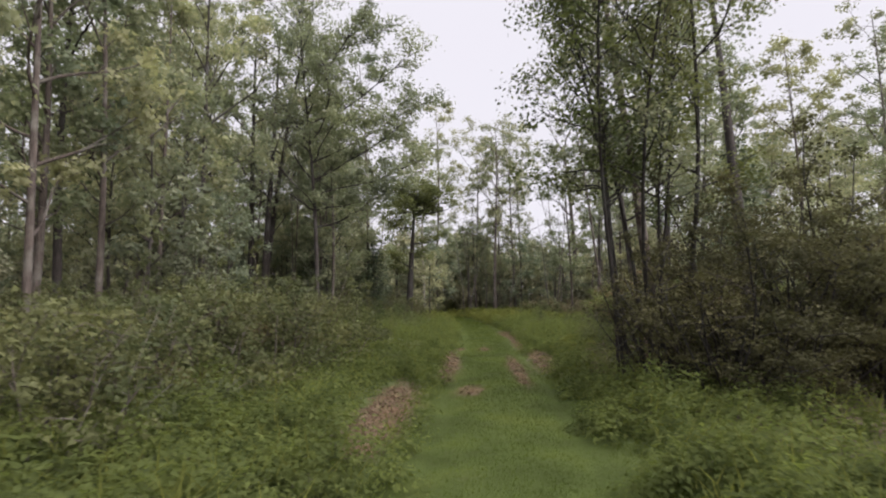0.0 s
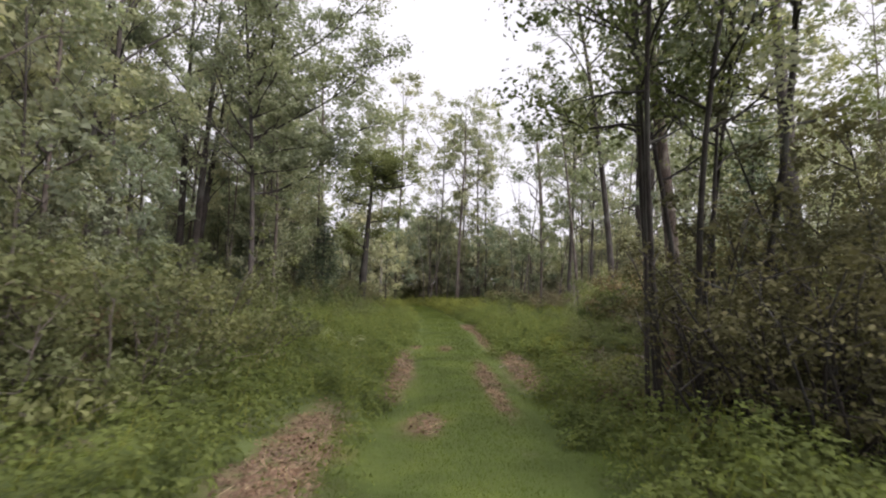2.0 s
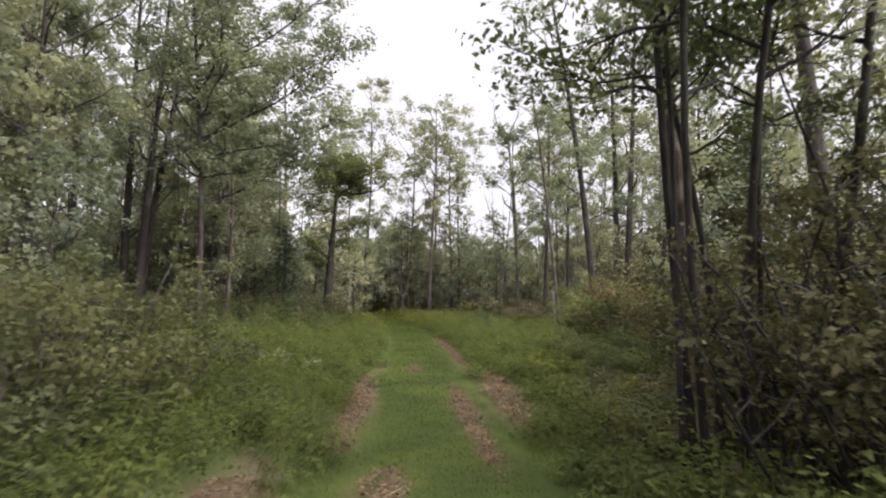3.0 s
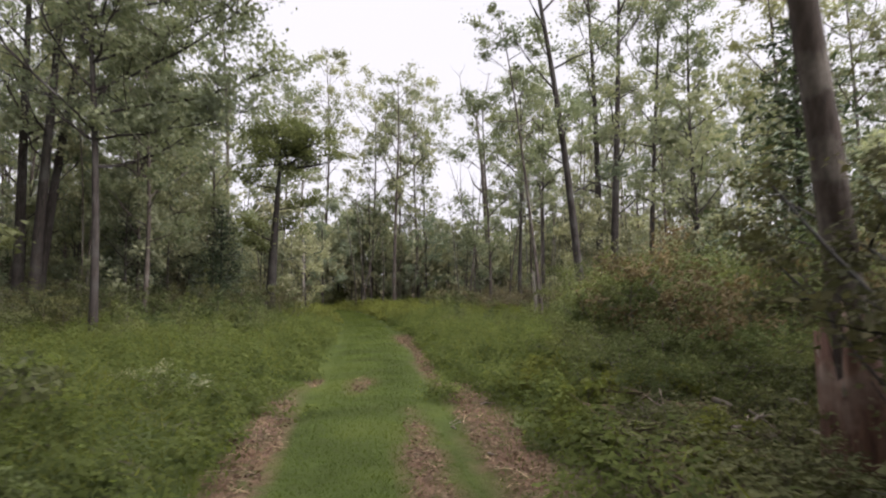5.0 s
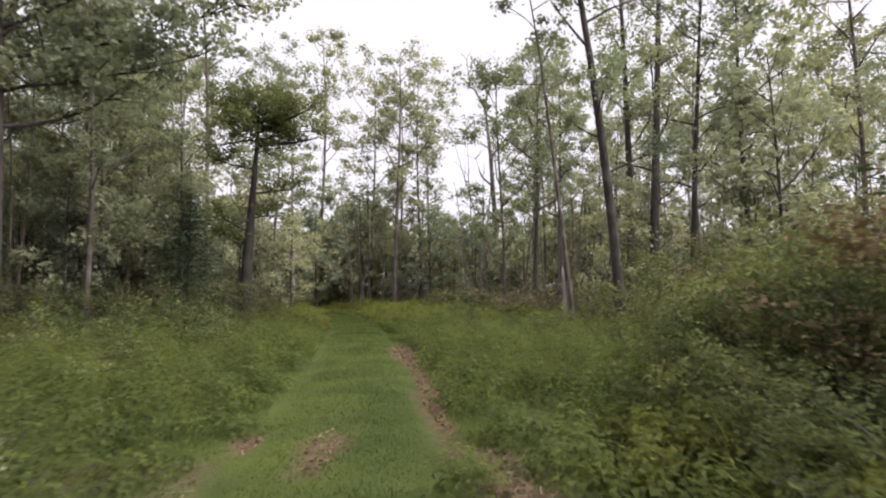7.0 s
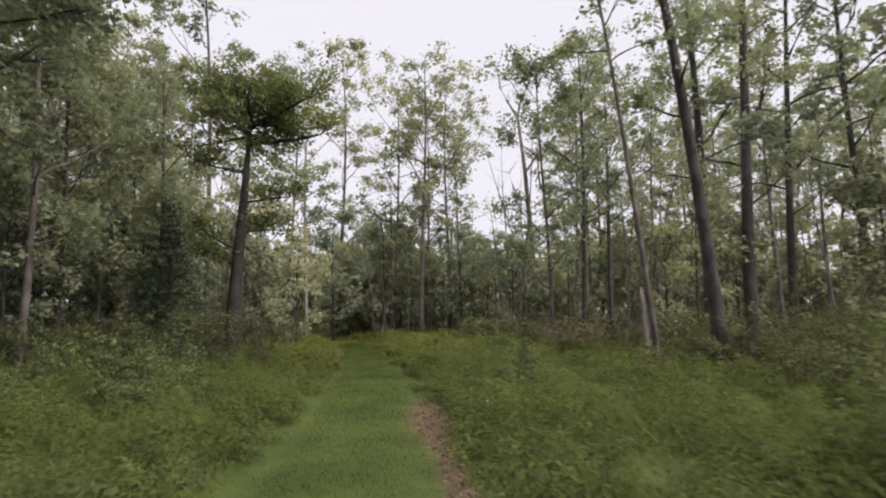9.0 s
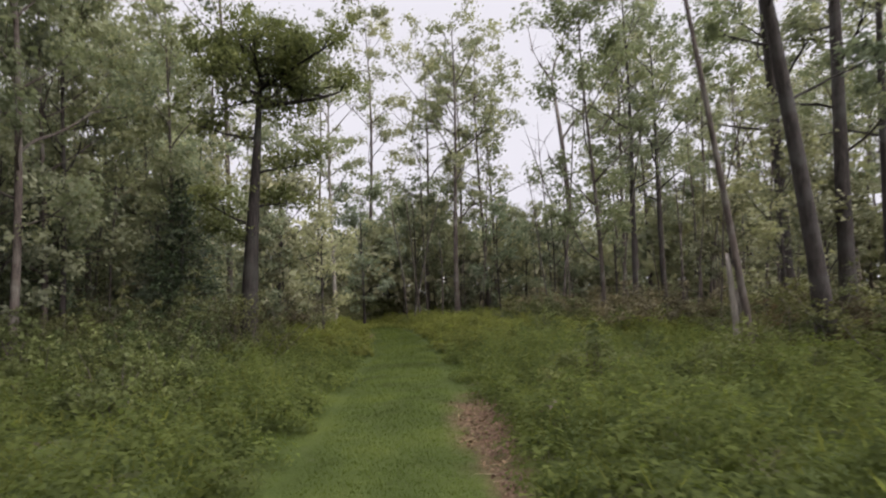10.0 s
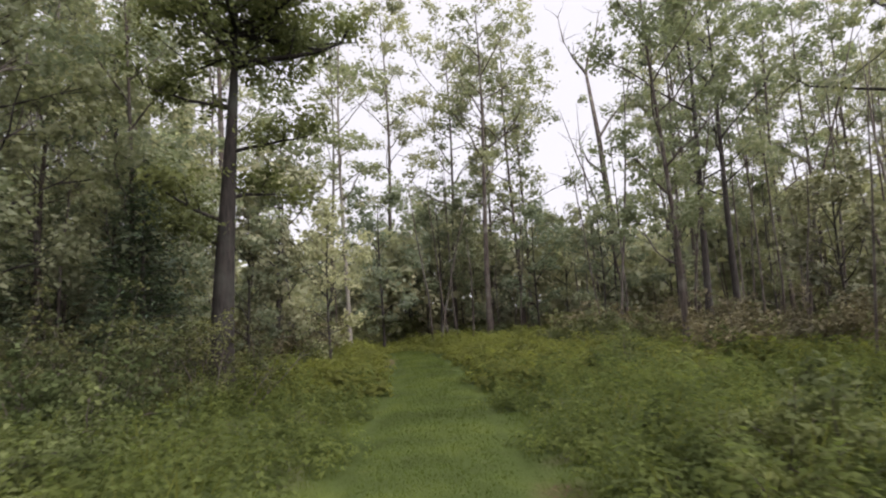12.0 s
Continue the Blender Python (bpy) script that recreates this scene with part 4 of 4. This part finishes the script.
# small spruces in the shade
SPR = spruce("spruce", 121, 4.2, 1.3, "small dark spruce standing under the broadleaved trees")
for x, y, s in [(-6.3, 35.5, 1.0), (-8.8, 38.0, 1.1), (-9.3, 24.8, 0.8), (8.6, 15.6, 1.5), (-4.0, 30.4, 1.15), (-7.4, 30.6, 1.3), (-14.0, 34.0, 1.2), (12.0, 22.5, 0.9)]:
    put(SPR, USED, x, y, rng.uniform(0, 360), s)

# ---- low growth: what nobody could count ----


def low_growth(name, seed, n, box, keep, make, mat, label):
    rng = np.random.default_rng(seed)
    x, y = rng.uniform(box[0], box[1], n), box[2] + (box[3] - box[2]) * rng.uniform(0, 1, n) ** 1.35
    ok = keep(x, y, rng)
    x, y = x[ok], y[ok]
    faces, sides = make(rng, x, y, ground_z(x, y))
    return tagged(new(name, quad_mesh(name, faces, sides, mat)), label, "plants", kind="stuff")


def herb_height(x, y):
    """Herbs grow in drifts, from ankle to thigh height."""
    d = 0.5 + 0.25 * np.sin(1.7 * x + 0.6 * y) * np.sin(1.1 * y - 0.5 * x + 2) + 0.25 * np.sin(3.9 * x - 1.3 * y) * np.sin(3.1 * y + 0.7 * x)
    return 0.24 + 0.46 * np.clip(d, 0, 1)


def tufts(rng, x, y, z, each, leaf, wide, tall=1.0):
    """Leafy tufts: small domes of leaves that face outwards, dense on top and open at the foot."""
    n = len(x)
    edge = np.clip((np.abs(x - track_x(y)) - 0.8) / 0.75, 0, 1)
    h = tall * herb_height(x, y) * rng.uniform(0.6, 1.25, n) * (0.35 + 0.65 * edge)
    r = wide * rng.uniform(0.6, 1.3, n)
    az = rng.uniform(0, 6.28, (n, each))
    up = rng.uniform(0.05, 1.0, (n, each)) ** 0.8
    flat = np.sqrt(1 - up ** 2) * rng.uniform(0.7, 1.1, (n, each))
    way = np.stack([np.cos(az) * flat, np.sin(az) * flat, up], -1)
    lean = rng.normal(0, 0.08, (n, 2, 1))
    p = np.stack([x[:, None] + way[..., 0] * r[:, None] + lean[:, 0] * up, y[:, None] + way[..., 1] * r[:, None] + lean[:, 1] * up,
                  z[:, None] + h[:, None] * up * rng.uniform(0.75, 1.1, (n, each))], -1)
    return leaf_array(rng, p.reshape(-1, 3), leaf, 0.62, face=way.reshape(-1, 3), simple=True, stray=0.24), 3


def herb_faces(rng, x, y, z):
    """A low carpet, and fern clumps that stand out of it with gaps between them."""
    clump = rng.uniform(0, 1, len(x)) < 0.36
    low, _ = tufts(rng, x[~clump], y[~clump], z[~clump], 42, 0.052, 0.22, 0.7)
    big, _ = tufts(rng, x[clump], y[clump], z[clump], 104, 0.054, 0.27, 1.15)
    return np.concatenate([low, big]), 3


def far_herb_faces(rng, x, y, z):
    return tufts(rng, x, y, z, 34, 0.11, 0.26)


def floor_faces(rng, x, y, z):
    return tufts(rng, x, y, z, 14, 0.15, 0.22)


def grass_faces(rng, x, y, z):
    n = len(x)
    edge = np.clip((np.abs(x - track_x(y)) - 0.75) / 0.6, 0, 1)
    lane = np.exp(-((np.abs(x - track_x(y)) - 0.78) / 0.24) ** 2)
    h = rng.uniform(0.014, 0.036, n) * (1 - 0.5 * lane) * (1 + 3.0 * edge * rng.uniform(0, 1, n) ** 2)
    az = rng.uniform(0, 6.28, n)
    w = rng.uniform(0.0018, 0.0034, n) * (1 + np.maximum(y, 0) / 45)
    lean = rng.normal(0, 0.5, (n, 2)) * h[:, None]
    d = np.stack([np.cos(az) * w, np.sin(az) * w, np.zeros(n)], 1)
    foot = np.stack([x, y, z], 1)
    return np.stack([foot - d, foot + d, foot + np.stack([lean[:, 0], lean[:, 1], h], 1)], 1), 3


def frond_faces(rng, x, y, z):
    """Thin upright blades that stand out of the herbs and arch over at the tip."""
    n = len(x)
    edge = np.clip((np.abs(x - track_x(y)) - 0.8) / 0.75, 0.2, 1)
    h = (herb_height(x, y) * rng.uniform(0.6, 1.15, n)) * edge
    az, w = rng.uniform(0, 6.28, n), rng.uniform(0.004, 0.009, n)
    d = np.stack([np.cos(az) * w, np.sin(az) * w, np.zeros(n)], 1)
    bow = rng.normal(0, 0.09, (n, 2)) * edge[:, None]
    foot = np.stack([x, y, z], 1)
    half = foot + np.stack([bow[:, 0] * 0.3, bow[:, 1] * 0.3, h * 0.62], 1)
    tip = foot + np.stack([bow[:, 0] * 1.6, bow[:, 1] * 1.6, h], 1)
    return np.stack([half - d, half + d, tip + d * 0.15, tip - d * 0.15], 1), 4


def wood_zone(x, y, rng):
    return ((x < -5) | (x > 6) | (y > 40)) & (np.abs(x - track_x(y)) > 1.6)


def turf_zone(x, y, rng):
    d = np.abs(x - track_x(y)) + 0.12 * np.sin(2.3 * y)
    return (d < 1.35 + 0.5 * rng.uniform(0, 1, len(x))) & (worn(x, y) < rng.uniform(0.2, 1.5, len(x)))


low_growth("undergrowth", 131, 17500, (-8, 9.8, -4.0, 32), herb_zone, herb_faces, LEAF_HERB, "knee-high yellow-green ferns and herbs on both sides of the track")
# far herbs take the lighter tone, haze put into their colour
low_growth("undergrowth", 135, 5500, (-9, 10, 29, 47), herb_zone, far_herb_faces, LEAF_HERB_LIGHT, "soft yellow-green ferns in the far clearing, lightened for haze")
low_growth("tall_grass", 137, 22000, (-7, 9, -3.0, 30), herb_zone, frond_faces, LEAF_HERB_LIGHT, "thin arching grass blades standing among the herbs")
# floor plants take the lightened tone too, to lift the dark wood
low_growth("woodland_floor_plants", 134, 7000, (-18, 20, -4, 48), wood_zone, floor_faces, LEAF_HERB_LIGHT, "sparse green plants on the shaded wood floor, lightened for haze")
low_growth("track_grass", 132, 330000, (-1.8, 3.5, -3.0, 45), turf_zone, grass_faces, LEAF_GRASS, "short green grass growing over the track")


def litter_faces(rng, x, y, z):
    p = np.stack([x, y, z + rng.uniform(0.008, 0.035, len(x))], 1)
    return leaf_array(rng, p, 0.042, 0.6, 0.0, 0.75), 4


low_growth("leaf_litter", 133, 130000, (-2, 4, 1.0, 27), lambda x, y, r: worn(x, y) > r.uniform(0.12, 1.25, len(x)), litter_faces, LEAF_DEAD, "dry reddish-brown fallen leaves lying in the worn ruts")


def straw_faces(rng, x, y, z):
    n = len(x)
    az, ln, w = rng.uniform(0, 6.28, n), rng.uniform(0.03, 0.11, n), rng.uniform(0.0018, 0.004, n)
    mid = np.stack([x, y, z + rng.uniform(0.012, 0.03, n)], 1)
    along = np.stack([np.cos(az) * ln, np.sin(az) * ln, rng.normal(0, 0.01, n)], 1)
    side = np.stack([-np.sin(az) * w, np.cos(az) * w, np.zeros(n)], 1)
    return np.stack([mid - along - side, mid + along - side, mid + along + side, mid - along + side], 1), 4


low_growth("twig_litter", 136, 22000, (-2, 4, 1.0, 27), lambda x, y, r: worn(x, y) > r.uniform(0.3, 1.6, len(x)), straw_faces, LEAF_STRAW, "pale dry twigs and straw strewn over the worn ruts")



def slash_zone(x, y, rng):
    lo, hi = meadow(y)
    return (x > hi - 0.35 * rng.uniform(0, 1, len(x))) & (x < hi + 2.6) & (worn(x, y) < 0.3)


def slash_faces(rng, x, y, z):
    """Dry sticks of all lengths, heaped and crossing each other up to knee height."""
    n = len(x)
    az, ln, w = rng.uniform(0, 6.28, n), rng.uniform(0.06, 0.26, n), rng.uniform(0.002, 0.006, n)
    heap = 0.1 + 0.28 * (0.5 + 0.5 * np.sin(2.1 * x + 0.7) * np.sin(1.7 * y))
    mid = np.stack([x, y, z + 0.03 + heap * rng.uniform(0, 1, n) ** 1.5], 1)
    along = np.stack([np.cos(az) * ln, np.sin(az) * ln, rng.normal(0, 0.3, n) * ln], 1)
    side = np.stack([-np.sin(az) * w, np.cos(az) * w, w * rng.normal(0, 1, n)], 1)
    return np.stack([mid - along - side, mid + along - side, mid + along + side, mid - along + side], 1), 4


def slash_leaf_faces(rng, x, y, z):
    return tufts(rng, x, y, z, 26, 0.05, 0.16, 0.7)


low_growth("dry_brush", 138, 11000, (2.6, 7.0, 9.0, 14.5), slash_zone, slash_faces, LEAF_STICK, "heaped dry brown sticks between the track and the brushy mound")
low_growth("dry_brush_plants", 139, 1700, (2.6, 7.0, 9.0, 14.5), slash_zone, slash_leaf_faces, LEAF_BROWNISH, "low dull brown-green plants growing through the dry sticks")

# fallen branches by the track, some propped on the brush: foot, height, heading, slope, length, thickness


def fallen_branch(seed, x, y, up, turn, slope, ln, r, label):
    rg = np.random.default_rng(seed)
    w = Wood()
    z = float(ground_z(np.array(x), np.array(y))) + up
    a = radians(turn)
    line = bent(rg, (0, 0, 0), (math.cos(a), math.sin(a), slope), ln, 7, 0.22, 0.0)
    w.tube(line, [0.75 * r * (1 - 0.6 * k / 7) for k in range(8)], 6)
    for k in (3, 5):
        side = a + rg.uniform(0.5, 1.0) * rg.choice([-1, 1])
        w.tube(bent(rg, line[k], (math.cos(side), math.sin(side), 0.3), ln * 0.35, 3, 0.1, 0), [r * 0.5, r * 0.4, r * 0.3, r * 0.2], 5)
    ob = tagged(new("fallen_branch", w.mesh("fallen_branch", TWIG)), label, "branch", "fallen branches")
    ob.location = (x, y, z)


ON_LEAVES, ON_BRUSH = "weathered pale fallen branch lying among dry leaves", "bare grey branch caught in the brush by the track"
for i, row in enumerate([(2.05, 11.9, 0.03, -20, 0.02, 0.7, 0.014), (1.95, 12.8, 0.03, 75, 0.02, 0.45, 0.011), (3.35, 11.2, 0.05, 80, 0.7, 0.55, 0.013), (3.1, 11.8, 0.16, -28, -0.03, 1.1, 0.015),
                         (3.75, 11.1, 0.3, 5, 0.05, 0.35, 0.026), (4.2, 11.5, 0.32, -35, 0.05, 0.9, 0.014), (4.6, 12.3, 0.45, 160, 0.1, 0.8, 0.012), (5.0, 12.2, 0.5, 20, 0.05, 0.45, 0.02),
                         (-2.3, 9.4, 0.15, 40, 0.3, 0.8, 0.014), (-2.9, 8.6, 0.3, 120, 0.2, 0.9, 0.012), (2.4, 13.6, 0.04, 30, 0.02, 0.7, 0.014), (2.5, 14.6, 0.04, 60, 0.02, 0.4, 0.011),
                         (-4.1, 7.7, 0.3, 10, 0.05, 0.9, 0.02), (-3.7, 7.5, 0.26, 150, 0.12, 0.6, 0.016), (3.4, 13.2, 0.3, -10, 0.03, 1.0, 0.016), (3.7, 12.8, 0.3, -5, 0.02, 0.8, 0.014)]):
    fallen_branch(140 + i, *row, ON_LEAVES if row[2] < 0.1 else ON_BRUSH)

# a small dead sapling, bleached, with a fork
snag = Wood()
snag.tube([(0, 0, -0.1), (0.03, 0, 0.3), (0.0, 0, 0.55)], [0.016, 0.013, 0.011], 6)
snag.tube([(0.0, 0, 0.53), (-0.1, 0.02, 0.75), (-0.14, 0, 1.0)], [0.01, 0.008, 0.004], 5)
snag.tube([(0.0, 0, 0.53), (0.12, 0.03, 0.72), (0.26, 0.02, 0.84)], [0.01, 0.008, 0.004], 5)
snag.tube([(0.02, 0, 0.35), (-0.12, 0.0, 0.48), (-0.2, 0, 0.66)], [0.008, 0.006, 0.004], 5)
dead_sapling = tagged(new("dead_sapling", snag.mesh("dead_sapling", TWIG)), "small bleached dead sapling with forked bare twigs", "sapling")
dead_sapling.location = (-2.75, 8.9, 0.05)

# short pieces of pale cut wood thrown on the brush: x, y, height, heading, slope, length, thickness
for i, (x, y, up, turn, slope, ln, r) in enumerate([(3.92, 11.18, 0.24, -30, 0.05, 0.24, 0.024), (4.4, 11.25, 0.3, -62, -0.3, 0.24, 0.026), (4.52, 11.45, 0.42, -70, -0.25, 0.2, 0.022), (4.05, 11.75, 0.34, -55, -0.2, 0.16, 0.024),
                                                    (3.05, 21.9, 0.12, 40, 0.1, 0.26, 0.04)]):
    rg = np.random.default_rng(180 + i)
    w, a = Wood(), radians(turn)
    line = bent(rg, (0, 0, 0), (math.cos(a), math.sin(a), slope), ln, 4, 0.06, 0.0)
    w.tube(line, [r, r * 1.03, r * 0.97, r * 0.98, r * 0.9], 9)
    w.f.append(tuple(reversed(range(9))))
    piece = tagged(new("cut_branch", w.mesh("cut_branch", TWIG)), "short pale piece of cut branch lying on the brush", "branch", "cut branches")
    piece.location = (x, y, float(ground_z(np.array(x), np.array(y))) + up)

# a bleached broken stem standing at the clearing's edge
stub = Wood()
stub.tube([(0, 0, -0.1), (0.01, 0, 0.8), (-0.03, 0, 1.5), (-0.05, 0.01, 1.85)], [0.06, 0.052, 0.048, 0.03], 8)
stub.tube([(0.12, 0.05, -0.1), (0.13, 0.05, 0.7), (0.1, 0.05, 1.25)], [0.04, 0.035, 0.022], 7)
snapped = tagged(new("broken_stem", stub.mesh("broken_stem", BARK_PALE)), "bleached broken stem standing in the ferns", "snag")
snapped.location = (7.1, 25.15, 0.05)
